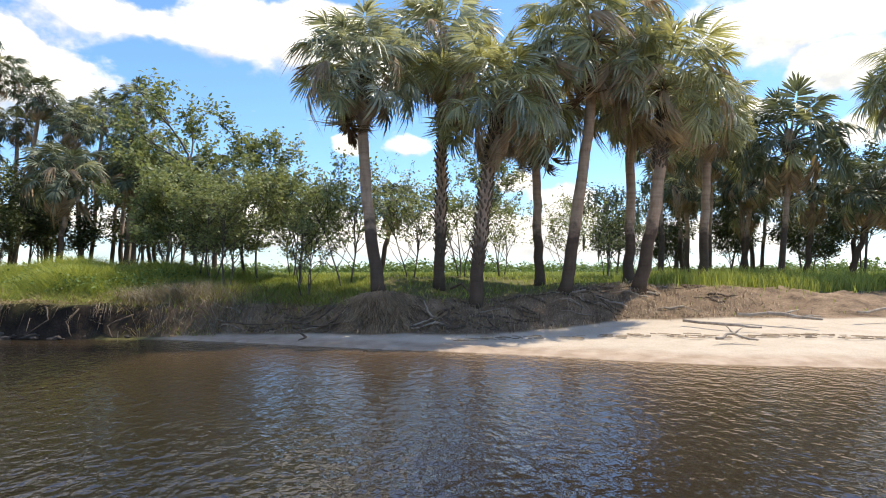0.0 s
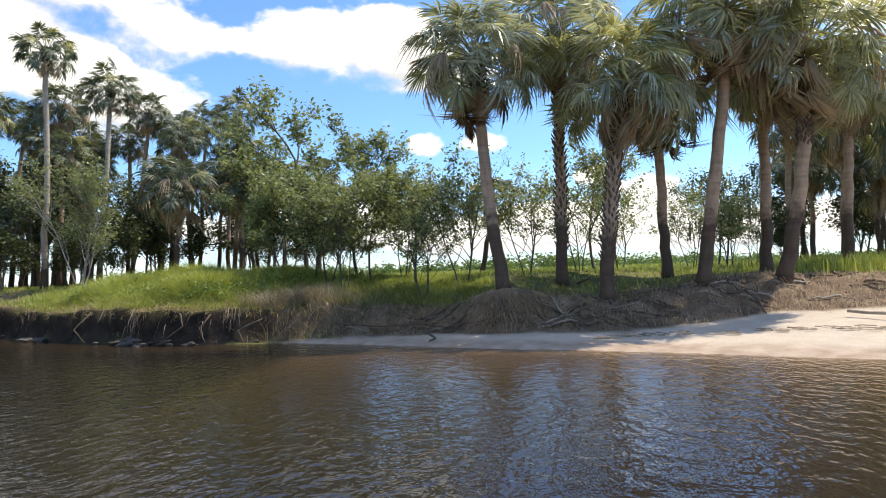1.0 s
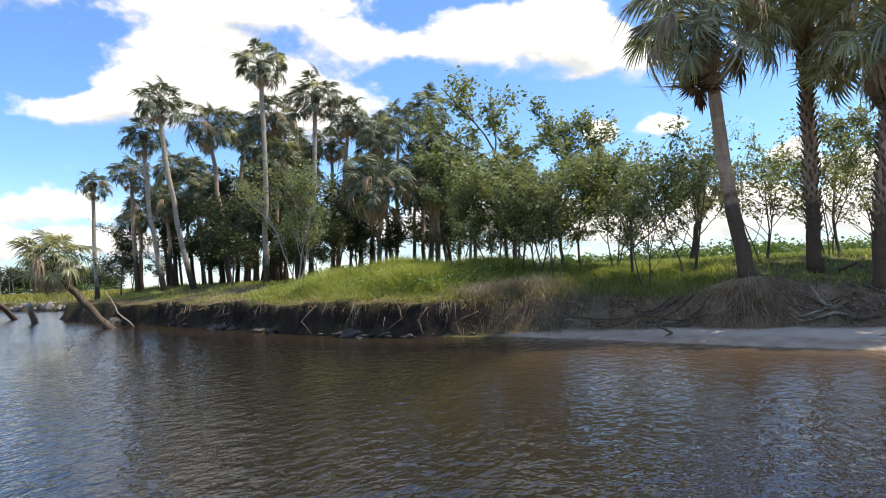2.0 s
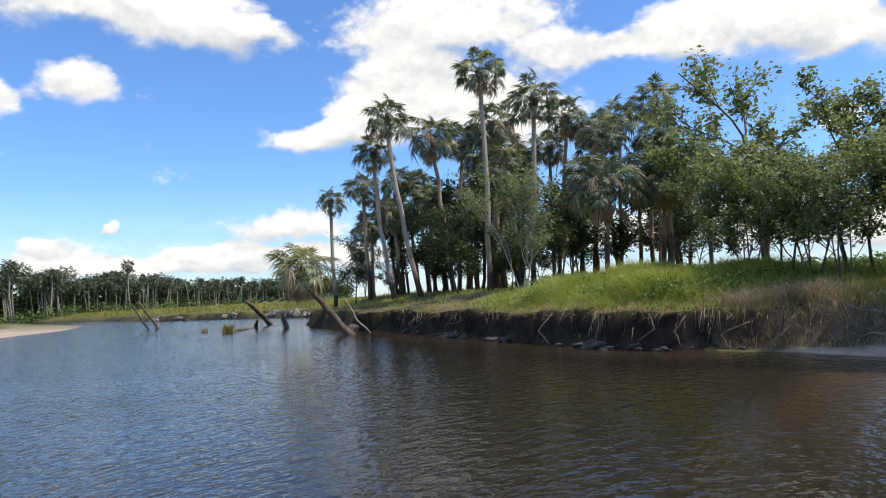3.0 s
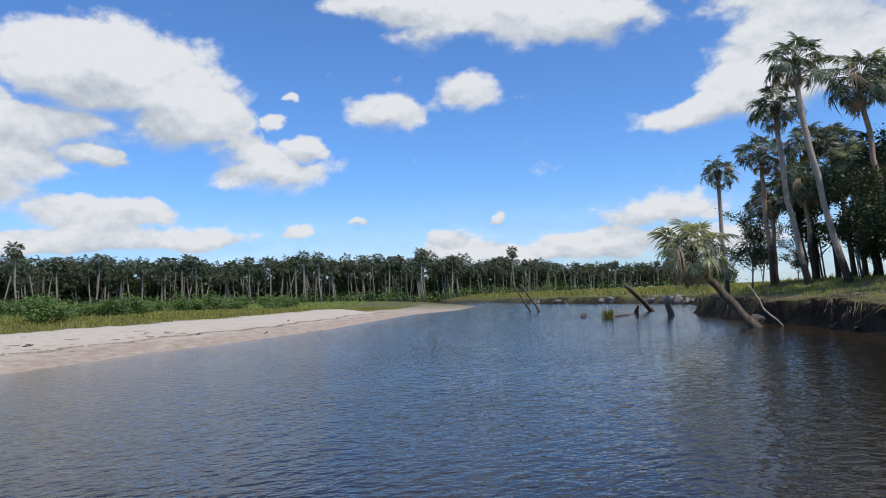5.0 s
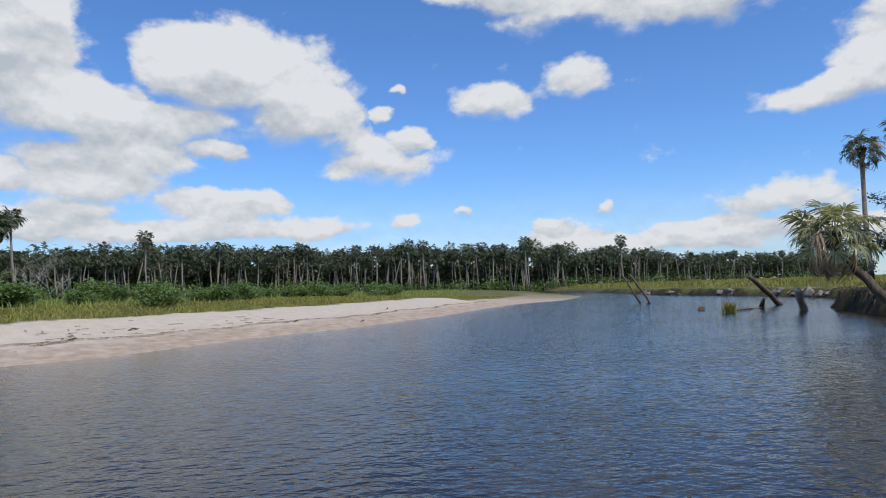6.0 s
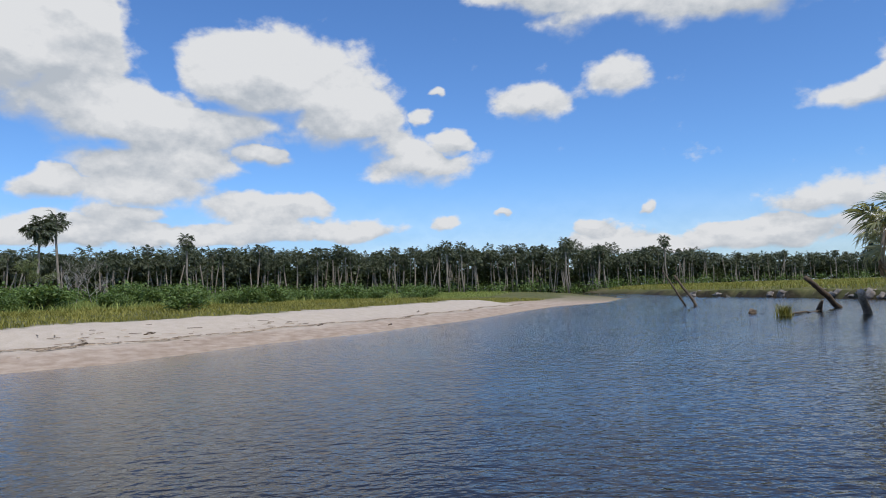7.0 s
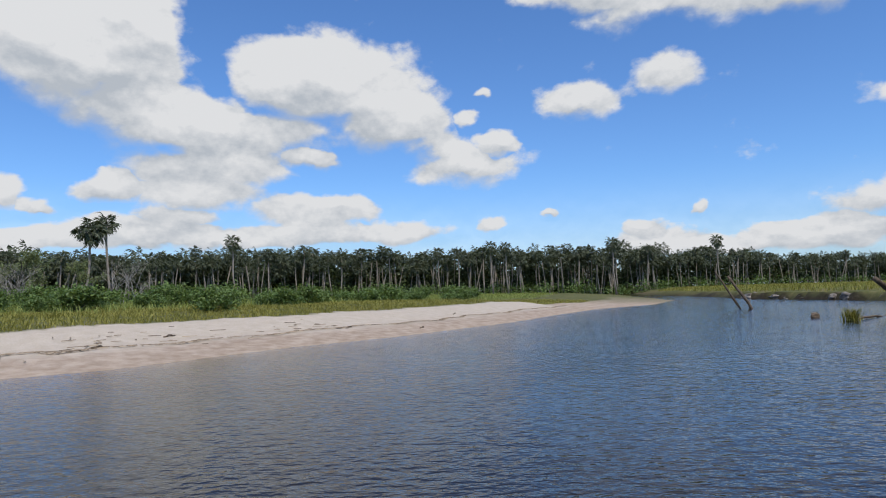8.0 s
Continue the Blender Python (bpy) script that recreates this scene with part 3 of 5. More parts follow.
def boots(pts, start, count, r, rng, size):
    """Old leaf bases that still stand out from the trunk."""
    V, F = [], []
    for k in range(count):
        t = start + (1 - start) * (k + rng.random()) / count
        i = min(int(t * (len(pts) - 1)), len(pts) - 2)
        p = pts[i].lerp(pts[i + 1], t * (len(pts) - 1) - i)
        a = k * 2.4 + rng.uniform(-0.2, 0.2)
        o = Vector((math.cos(a), math.sin(a), 0))
        s = Vector((-o.y, o.x, 0))
        l, w = size * rng.uniform(0.7, 1.3), size * 0.28
        q = p + o * r * 0.85
        e = q + o * l * 0.55 + Vector((0, 0, l * 0.8))
        n = len(V)
        V += [q - s * w, q + s * w, q + o * 0.03 - Vector((0, 0, w)), e - s * w * 0.35, e + s * w * 0.35, e + o * 0.02 - Vector((0, 0, 0.02))]
        F += [(n, n + 1, n + 4, n + 3), (n + 1, n + 2, n + 5, n + 4), (n + 2, n, n + 3, n + 5), (n + 3, n + 4, n + 5)]
    return V, F


PALM_COUNT = [0]


def palm(bx, by, cx, cy, cz, R, lod, greens, dries, r0=0.21, bark_mat=None, char_to=1.6, bent_by=0.25, booted=0.0, label="", bz=None, low=-38, young=0.2, withered=0.2, group="palms on the river bank"):
    """A cabbage palm: base, middle of the crown, reach of the leaves."""
    PALM_COUNT[0] += 1
    rng = random.Random(100 + PALM_COUNT[0])
    bz = ground_z(bx, by) - 0.08 if bz is None else bz
    ob = empty("palm_tree", bx, by, bz)
    neck = Vector((cx - bx, cy - by, cz - bz - 0.30 * R))
    heart = Vector((cx - bx, cy - by, cz - bz - 0.08 * R))
    sides, n = (12, 16) if lod == "near" else (8, 9)
    pts = bent((0, 0, 0), neck, bent_by, n, rng, 0.03 if lod == "near" else 0.05)
    pts.append(heart)
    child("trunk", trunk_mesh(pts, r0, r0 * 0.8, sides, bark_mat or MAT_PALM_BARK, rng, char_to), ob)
    bv, bf = boots(pts, 0.86 if not booted else booted, 40 if not booted else 230, r0 * 0.85, rng, (0.15 if booted else 0.22) if lod == "near" else 0.26)
    child("old_leaf_base", mesh_of("old_leaf_base", bv, bf, MAT_BOOT, False), ob, "rough brown shaggy old leaf base")
    for d in crown_dirs(rng, greens, 84, low):
        kind = "_young" if rng.random() < young else ""
        m = Matrix.Translation(heart + Vector(d) * 0.06 * R) @ aim(d, rng.gauss(0, 0.55), R * (rng.uniform(0.62, 1.04) if lod == "near" else rng.uniform(0.62, 1.08)))
        if d[2] < (0.9 if withered > 0.3 else 0.55) and rng.random() < withered:
            child("dry_frond", rng.choice(FROND[lod + "_dry"]), ob, "withered brown palm leaf", m)
        else:
            child("frond", rng.choice(FROND[lod + kind]), ob, "", m)
    for d in crown_dirs(rng, dries, low + 4, -78):
        m = Matrix.Translation(neck + Vector((0, 0, 0.1 * R))) @ aim(d, rng.uniform(-0.8, 0.8), R * rng.uniform(0.62, 0.86))
        child("dry_frond", rng.choice(FROND[lod + "_dry"]), ob, "withered brown hanging palm leaf", m)
    return tagged(ob, label, "palm tree", group)


# base x, y, crown x, y, z, reach, trunk radius, boots from, bend, label
NEAR_PALMS = [
    (-1.6, 16.4, -2.1, 16.4, 6.9, 1.85, 0.18, 0, 0.12, "cabbage palm with curved grey trunk above a fibrous root mound"),
    (-0.1, 18.3, 0.0, 18.3, 8.0, 1.85, 0.175, 0.15, 0.0, "tall cabbage palm with rough booted trunk"),
    (0.8, 16.6, 1.4, 16.6, 6.2, 2.05, 0.19, 0.2, -0.15, "broad cabbage palm with dark shaggy trunk on the bank edge"),
    (2.9, 19.7, 2.8, 19.7, 6.5, 1.75, 0.165, 0, 0.0, "slender upright cabbage palm with charred dark foot"),
    (3.2, 17.4, 4.0, 17.2, 8.0, 2.05, 0.18, 0, 0.2, "leaning cabbage palm with bare grey trunk on the bank edge"),
    (5.6, 19.8, 5.7, 19.8, 7.1, 1.75, 0.18, 0, 0.1, "cabbage palm with pale thin trunk behind a thicker one"),
    (5.3, 17.8, 6.0, 17.6, 6.8, 2.05, 0.20, 0.62, 0.25, "stout cabbage palm with leaning reddish brown trunk"),
    (8.5, 21.4, 8.7, 21.3, 7.0, 1.75, 0.17, 0, 0.0, "cabbage palm at the edge of the shady grove"),
    (17.8, 23.0, 17.1, 22.8, 8.6, 2.5, 0.22, 0, 0.2, "cabbage palm standing alone above the beach"),
]
DEAD_CLUMPS = {0: -0.34, 3: 0.36, 4: -0.40}  # brown leaves that hang in a bundle under the head
for i, (bx, by, cx, cy, cz, R, r0, bt, lean, text) in enumerate(NEAR_PALMS):
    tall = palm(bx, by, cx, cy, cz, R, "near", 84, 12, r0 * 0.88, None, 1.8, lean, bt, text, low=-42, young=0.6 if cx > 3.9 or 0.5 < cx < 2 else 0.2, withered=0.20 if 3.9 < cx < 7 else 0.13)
    if i in DEAD_CLUMPS:
        rng = random.Random(900 + i)
        for k in range(4):
            d = (rng.uniform(-0.12, 0.12), rng.uniform(-0.12, 0.12), -1.0)
            m = Matrix.Translation(Vector((cx + DEAD_CLUMPS[i], cy - 0.1, cz - 0.55)) - tall.location) @ aim(d, rng.uniform(-3, 3), rng.uniform(1.2, 1.5))
            child("dead_frond", rng.choice(FROND["dead"]), tall, "dark brown dead palm leaf hanging straight down", m)

# the grove on the cut bank and the shady grove behind the beach
GROVE_BANK = [
    (-37.4, 30.5, -37.4, 30.4, 8.1, 1.15), (-32.2, 28.8, -32.3, 28.7, 8.0, 1.15), (-28.4, 27.0, -28.9, 26.4, 9.3, 1.25), (-26.0, 26.5, -27.0, 25.6, 10.7, 1.35),
    (-26.0, 29.2, -26.6, 28.7, 10.1, 1.5), (-22.1, 27.1, -22.0, 27.2, 12.2, 1.4), (-25.5, 32.1, -25.2, 32.3, 11.1, 1.4), (-21.5, 30.0, -21.0, 30.3, 11.2, 1.5),
    (-22.5, 34.1, -21.6, 34.6, 11.1, 1.25), (-20.8, 35.1, -20.3, 35.3, 10.2, 1.3), (-20.3, 37.5, -19.9, 37.8, 11.2, 1.3), (-16.8, 34.8, -16.5, 34.9, 10.9, 1.5),
]
GROVE_BACK = [
    (-29.6, 34.0, -29.1, 34.4, 11.1, 1.2), (-26.6, 36.2, -26.7, 36.2, 10.3, 1.5), (-16.6, 28.2, -16.4, 28.3, 5.9, 1.75), (-14.9, 31.2, -14.7, 31.3, 6.3, 1.6),
    (-23.7, 35.7, -23.5, 35.8, 9.9, 1.3), (-33.5, 30.3, -33.5, 30.3, 6.0, 1.2), (-30.9, 30.1, -31.0, 30.0, 6.4, 1.3), (-10.7, 30.5, -10.6, 30.5, 6.1, 1.3),
    (-3.1, 31.5, -2.5, 31.5, 5.1, 1.45), (12.4, 24.0, 12.7, 23.8, 6.7, 2.1), (16.8, 27.2, 17.7, 26.6, 5.2, 1.8), (10.9, 26.9, 11.0, 26.8, 6.8, 1.6),
    (8.5, 25.6, 8.6, 25.6, 6.9, 1.3), (14.1, 30.9, 14.6, 30.7, 6.1, 1.5), (11.9, 31.9, 11.9, 31.8, 6.0, 1.4), (16.0, 28.9, 16.3, 28.7, 5.5, 1.6),
]
GROVE = GROVE_BANK + GROVE_BACK
rng = random.Random(7)
for i in range(36):  # the dim inner palms of the grove
    x, y = rng.uniform(-34, -15), rng.uniform(31, 44)
    GROVE.append((x, y, x + rng.uniform(-0.6, 0.6), y, rng.uniform(5.5, 9.5), rng.uniform(1.15, 1.5)))
for i in range(9):
    x, y = rng.uniform(12, 30), rng.uniform(31, 42)
    GROVE.append((x, y, x + rng.uniform(-0.5, 0.5), y, rng.uniform(4.8, 7.5), rng.uniform(1.3, 1.7)))
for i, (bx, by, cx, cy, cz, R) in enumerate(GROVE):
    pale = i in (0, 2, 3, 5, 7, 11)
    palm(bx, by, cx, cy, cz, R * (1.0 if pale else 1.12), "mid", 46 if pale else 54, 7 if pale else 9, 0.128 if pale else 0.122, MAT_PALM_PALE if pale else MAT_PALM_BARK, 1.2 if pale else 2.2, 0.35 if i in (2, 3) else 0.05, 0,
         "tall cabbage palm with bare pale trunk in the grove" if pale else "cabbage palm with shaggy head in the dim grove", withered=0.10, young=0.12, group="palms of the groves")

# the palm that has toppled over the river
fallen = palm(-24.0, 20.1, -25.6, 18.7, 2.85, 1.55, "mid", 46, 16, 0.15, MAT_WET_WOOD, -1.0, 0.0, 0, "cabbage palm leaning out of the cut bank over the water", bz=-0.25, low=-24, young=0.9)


# ---- broad-leaved trees and bushes ----
def grow(rng, p, d, length, r, level, limbs, tips, spread, rise):
    """One limb and what grows from it."""
    pts, rad = [p.copy()], [r]
    n = 5 if level < 2 else 3
    for i in range(n):
        bend = 0.16 if level else 0.08
        d = (d + Vector((rng.gauss(0, bend), rng.gauss(0, bend), rng.gauss(0.05 * rise, 0.08)))).normalized()
        p = p + d * length / n
        pts.append(p.copy())
        rad.append(r * (1 - 0.5 * (i + 1) / n))
    limbs.append((pts, rad))
    if level >= 2:
        tips.extend(pts[1:])
    if level < 3:
        kids = (6, 4, 3)[level]
        for k in range(kids):
            t = rng.uniform(0.35, 1.0) if level else rng.uniform(0.2, 1.0)
            i = min(int(t * n), n - 1)
            q = pts[i].lerp(pts[i + 1], t * n - i)
            a = rng.uniform(0, 6.28)
            out = (d * rng.uniform(0.4, 0.8) + Vector((math.cos(a), math.sin(a), rng.uniform(-0.15, 0.5))) * spread).normalized()
            grow(rng, q, out, length * rng.uniform(0.42, 0.66), r * 0.5, level + 1, limbs, tips, spread, rise)


def leaves(points, per, size, scatter, nrng, mat, name="foliage", flat=0.5):
    """Small folded leaves round the twigs."""
    c = np.array([tuple(p) for p in points])
    c = np.repeat(c[nrng.random(len(c)) < 0.8], per, 0)
    n = len(c)
    c = c + nrng.normal(0, scatter, (n, 3))
    d = nrng.normal(0, 1, (n, 3))
    d[:, 2] = d[:, 2] * 0.55 - 0.25
    d /= np.linalg.norm(d, axis=1)[:, None]
    up = nrng.normal(0, flat, (n, 3)) + np.array([0, 0, 1.0])
    s = np.cross(d, up)
    s /= np.linalg.norm(s, axis=1)[:, None] + 1e-6
    nor = np.cross(s, d)
    L = size * nrng.uniform(0.6, 1.3, (n, 1))
    w = L * 0.30
    V = np.stack([c, c + d * L * 0.5 + s * w + nor * w * 0.3, c + d * L, c + d * L * 0.5 - s * w + nor * w * 0.3], 1).reshape(-1, 3)
    i = np.arange(n) * 4
    F = np.stack([i, i + 1, i + 2, i, i + 2, i + 3], 1)
    return array_mesh(name, V, F.ravel(), np.full(2 * n, 3), mat)


def tree(seed, h, stems, spread, per, size, scatter, leaf_mat, wood_mat, rise=1.0, moss=False):
    """A small broad-leaved tree, h metres high, as an Empty with trunk and foliage."""
    rng, nrng = random.Random(seed), np.random.default_rng(seed)
    ob = empty("broadleaf_tree", 0, 0, 0)
    limbs, tips = [], []
    for k in range(stems):
        a = 6.28 * k / stems + rng.uniform(-0.4, 0.4)
        lean = 0.10 if stems == 1 else 0.28
        grow(rng, Vector((math.cos(a), math.sin(a), 0)) * (0.0 if stems == 1 else 0.12), Vector((math.cos(a) * lean, math.sin(a) * lean, 1)).normalized(),
             h * rng.uniform(0.62, 0.72), 0.0105 * h * (1.0 if stems == 1 else 0.7), 0, limbs, tips, spread, rise)
    V, F = joined([tube(p, r, 6 if i == 0 else 4, cap=False) for i, (p, r) in enumerate(limbs)])
    child("trunk", mesh_of("trunk", V, F, wood_mat), ob)
    if per:
        child("foliage", leaves(tips, per, size, scatter, nrng, leaf_mat), ob)
    if moss:
        for t in tips[::5]:
            q, l = Vector(t), rng.uniform(0.4, 1.3)
            strand = tube([q, q + Vector((rng.uniform(-0.1, 0.1), rng.uniform(-0.1, 0.1), -l * 0.5)), q + Vector((rng.uniform(-0.15, 0.15), 0, -l))], [0.05, 0.09, 0.01], 5, cap=False)
            child("moss_strand", mesh_of("moss_strand", *strand, MAT_MOSS), ob, "grey-green strand of hanging moss")
    return ob


def put(ob, x, y, turn, scale, label, category, group, sink=0.05, z=None):
    ob.scale = (scale, scale, scale)
    z = ground_z(x, y) - sink if z is None else z
    return tagged(copy_thing(ob, pose(x, y, z, 0, 0, turn)), label, category, group)


def retire(obs):
    for ob in obs:
        for o in [*ob.children_recursive, ob]:
            bpy.data.objects.remove(o)


AIRY = [tree(200 + i, 6.0, 1, 0.50, 15, 0.155, 0.13, MAT_LEAF, MAT_WOOD) for i in range(3)]
BUSHY = [tree(220 + i, 5.0, 3, 0.6, 13, 0.15, 0.13, MAT_LEAF, MAT_WOOD, 0.6) for i in range(3)]
# trees whose leaf colour already holds the shade of the groves
DUSKY = [tree(240 + i, 6.0, 1, 0.75, 14, 0.19, 0.19, MAT_LEAF_SHADED, MAT_WOOD) for i in range(3)]
THIN = [tree(260 + i, 3.6, 3, 0.6, 3, 0.12, 0.07, MAT_LEAF, MAT_WOOD, 1.0) for i in range(3)]
BARE = [tree(280 + i, 4.0, 2, 0.7, 0, 0.1, 0.1, MAT_LEAF, MAT_PALE_WOOD) for i in range(3)]
PALE = [tree(310, 5.4, 4, 0.45, 6, 0.13, 0.14, MAT_LEAF, MAT_PALE_WOOD)]
MOSSY = [tree(300, 7.5, 1, 1.0, 11, 0.20, 0.25, MAT_LEAF_SHADED, MAT_WOOD, 0.3, True)]

G_TREE = "small trees on the bank"
# x, y, height, kind
BANK_TREES = [
    (-9.2, 24.3, 8.0, "airy"), (-6.5, 21.5, 5.9, "airy"), (-7.6, 20.4, 3.6, "dusky"), (-8.9, 21.5, 3.4, "bushy"), (-5.8, 20.5, 4.4, "airy"), (-4.3, 19.8, 4.8, "airy"),
    (-2.8, 19.0, 4.0, "thin"), (1.4, 24.4, 5.4, "airy"), (2.0, 22.4, 3.2, "thin"), (6.4, 25.5, 3.2, "thin"), (-13.0, 30.5, 7.6, "airy"),
    (-23.4, 26.2, 4.8, "dusky"), (-19.2, 25.5, 5.6, "pale"), (-35.8, 30.8, 5.0, "dusky"), (-15.1, 33.3, 5.5, "dusky"), (-8.6, 23.4, 4.2, "dusky"),
    (12.8, 35.8, 5.0, "dusky"), (16.0, 36.6, 6.4, "dusky"), (18.5, 33.2, 5.4, "dusky"), (19.5, 30.3, 6.4, "dusky"), (10.3, 34.5, 4.0, "thin"),
]
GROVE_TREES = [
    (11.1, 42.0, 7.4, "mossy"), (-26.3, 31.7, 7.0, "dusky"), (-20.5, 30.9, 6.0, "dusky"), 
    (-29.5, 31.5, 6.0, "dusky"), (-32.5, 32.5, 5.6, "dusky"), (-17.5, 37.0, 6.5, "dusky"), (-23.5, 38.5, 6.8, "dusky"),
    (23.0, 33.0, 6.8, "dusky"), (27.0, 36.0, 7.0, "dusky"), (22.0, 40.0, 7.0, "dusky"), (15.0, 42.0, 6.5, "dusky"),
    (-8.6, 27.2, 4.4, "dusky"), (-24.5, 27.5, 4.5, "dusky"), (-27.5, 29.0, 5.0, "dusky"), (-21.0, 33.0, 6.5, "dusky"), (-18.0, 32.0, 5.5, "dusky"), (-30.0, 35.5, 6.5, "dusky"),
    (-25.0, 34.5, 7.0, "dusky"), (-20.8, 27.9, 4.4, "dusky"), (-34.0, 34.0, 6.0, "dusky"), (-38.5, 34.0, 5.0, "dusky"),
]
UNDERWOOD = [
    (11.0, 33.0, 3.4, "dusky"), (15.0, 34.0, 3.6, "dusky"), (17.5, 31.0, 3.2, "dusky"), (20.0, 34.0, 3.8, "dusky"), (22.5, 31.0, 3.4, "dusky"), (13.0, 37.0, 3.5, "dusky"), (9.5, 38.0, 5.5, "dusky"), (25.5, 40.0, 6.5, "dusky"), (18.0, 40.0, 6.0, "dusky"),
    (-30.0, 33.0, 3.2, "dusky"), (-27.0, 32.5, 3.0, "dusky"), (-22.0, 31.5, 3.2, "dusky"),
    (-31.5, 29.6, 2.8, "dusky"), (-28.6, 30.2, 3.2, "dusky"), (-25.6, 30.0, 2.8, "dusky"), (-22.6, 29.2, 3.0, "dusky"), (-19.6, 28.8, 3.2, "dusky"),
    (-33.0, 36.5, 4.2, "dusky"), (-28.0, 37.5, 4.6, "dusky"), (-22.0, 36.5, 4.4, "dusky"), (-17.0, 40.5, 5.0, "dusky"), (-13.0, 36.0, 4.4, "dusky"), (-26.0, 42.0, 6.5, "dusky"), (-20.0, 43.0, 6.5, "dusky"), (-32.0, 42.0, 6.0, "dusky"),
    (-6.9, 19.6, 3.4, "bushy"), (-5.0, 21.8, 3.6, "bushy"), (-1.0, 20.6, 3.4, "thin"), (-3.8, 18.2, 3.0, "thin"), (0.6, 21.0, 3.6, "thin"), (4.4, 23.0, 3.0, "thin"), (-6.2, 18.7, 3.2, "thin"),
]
TREES = BANK_TREES + GROVE_TREES + UNDERWOOD
KINDS = {
    "airy": (AIRY, 6.0, "slim broad-leaved tree with loose bright green crown in the grass"),
    "bushy": (BUSHY, 4.6, "many-stemmed leafy tree with dense green crown on the bank"),
    "dusky": (DUSKY, 6.0, "broad-leaved tree among the palms, its foliage coloured dark as in shade"),
    "thin": (THIN, 3.6, "thin sparse sapling with few leaves in the grass"),
    "pale": (PALE, 5.4, "many-stemmed thin tree with pale bare branches"),
    "mossy": (MOSSY, 7.5, "spreading tree hung with grey moss behind the palms"),
}
rng = random.Random(11)
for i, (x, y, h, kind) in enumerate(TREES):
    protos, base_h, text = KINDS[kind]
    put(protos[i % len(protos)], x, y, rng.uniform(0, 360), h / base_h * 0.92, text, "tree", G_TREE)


# ---- distant palm forest across the river ----
def far_palm(seed, h, R, heads=38):
    rng = random.Random(seed)
    ob = empty("forest_palm", 0, 0, 0)
    pts = bent((0, 0, 0), (rng.uniform(-0.9, 0.9), rng.uniform(-0.9, 0.9), h), 0.3, 5, rng, 0.10)
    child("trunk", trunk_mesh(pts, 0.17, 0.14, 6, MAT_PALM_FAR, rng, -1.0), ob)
    V, F = [], []
    src = [frond_mesh("frond", 400 + seed * 5 + i, 12, MAT_FAR_CROWN, wide=3.0) for i in range(3)]
    for d in crown_dirs(rng, heads + 8, 80, -62):
        me = rng.choice(src)
        m = Matrix.Translation(pts[-1]) @ aim(d, rng.uniform(-0.7, 0.7), R * rng.uniform(0.62, 1.08))
        n = len(V)
        V += [m @ v.co for v in me.vertices]
        F += [tuple(n + k for k in f.vertices) for f in me.polygons]
    child("crown", mesh_of("crown", V, F, MAT_FAR_CROWN, False), ob)
    return ob


FAR = [far_palm(i, h, R) for i, (h, R) in enumerate([(10.0, 1.9), (9.2, 2.0), (10.6, 1.8), (8.4, 2.0), (10.3, 1.8), (9.6, 2.1)])]
G_FAR = "palms of the distant forest"
L_FAR = "distant cabbage palm with pale trunk in the forest edge"


def forest_edge(az):
    """Distance of the forest from the river bend, by bearing in degrees."""
    return np.interp(az, [40, 56, 64, 72, 95, 108, 118, 128, 150], [300, 250, 200, 168, 160, 125, 100, 86, 80])


def forest_height(az):
    return np.interp(az, [50, 60, 70, 95, 108, 118, 130], [0.80, 0.80, 1.0, 1.0, 0.82, 0.58, 0.54])


def bend_xy(az, d):
    return -10 - d * math.sin(radians(az)), 5 + d * math.cos(radians(az))


rng = random.Random(5)
for i in range(270):
    az = 50 + 92 * (i + rng.uniform(0, 1)) / 270
    d = forest_edge(az) + rng.choice([0, 3, 8, 14, 22]) + rng.uniform(-2, 2)
    x, y = bend_xy(az, d)
    put(rng.choice(FAR), x, y, rng.uniform(0, 360), rng.uniform(0.72, 1.12) * float(forest_height(az)), L_FAR, "palm tree", G_FAR)
TWINS = [far_palm(40, 9.2, 2.3, 70), far_palm(41, 10.7, 1.9, 50)]
for ob, x, y in zip(TWINS, (-90.7, -95.6), (-37.4, -36.6)):  # two that stand over the rest
    put(ob, x, y, 40, 1.0, "tall palm standing above the far thicket", "palm tree", G_FAR)
for az, d, s in ((84.6, 157, 1.10), (74.2, 160, 1.16), (83.3, 158, 1.08), (106.6, 122, 1.0), (66, 190, 1.2)):
    x, y = bend_xy(az, d)
    put(FAR[4], x, y, az, s, "palm rising above the distant forest", "palm tree", G_FAR)


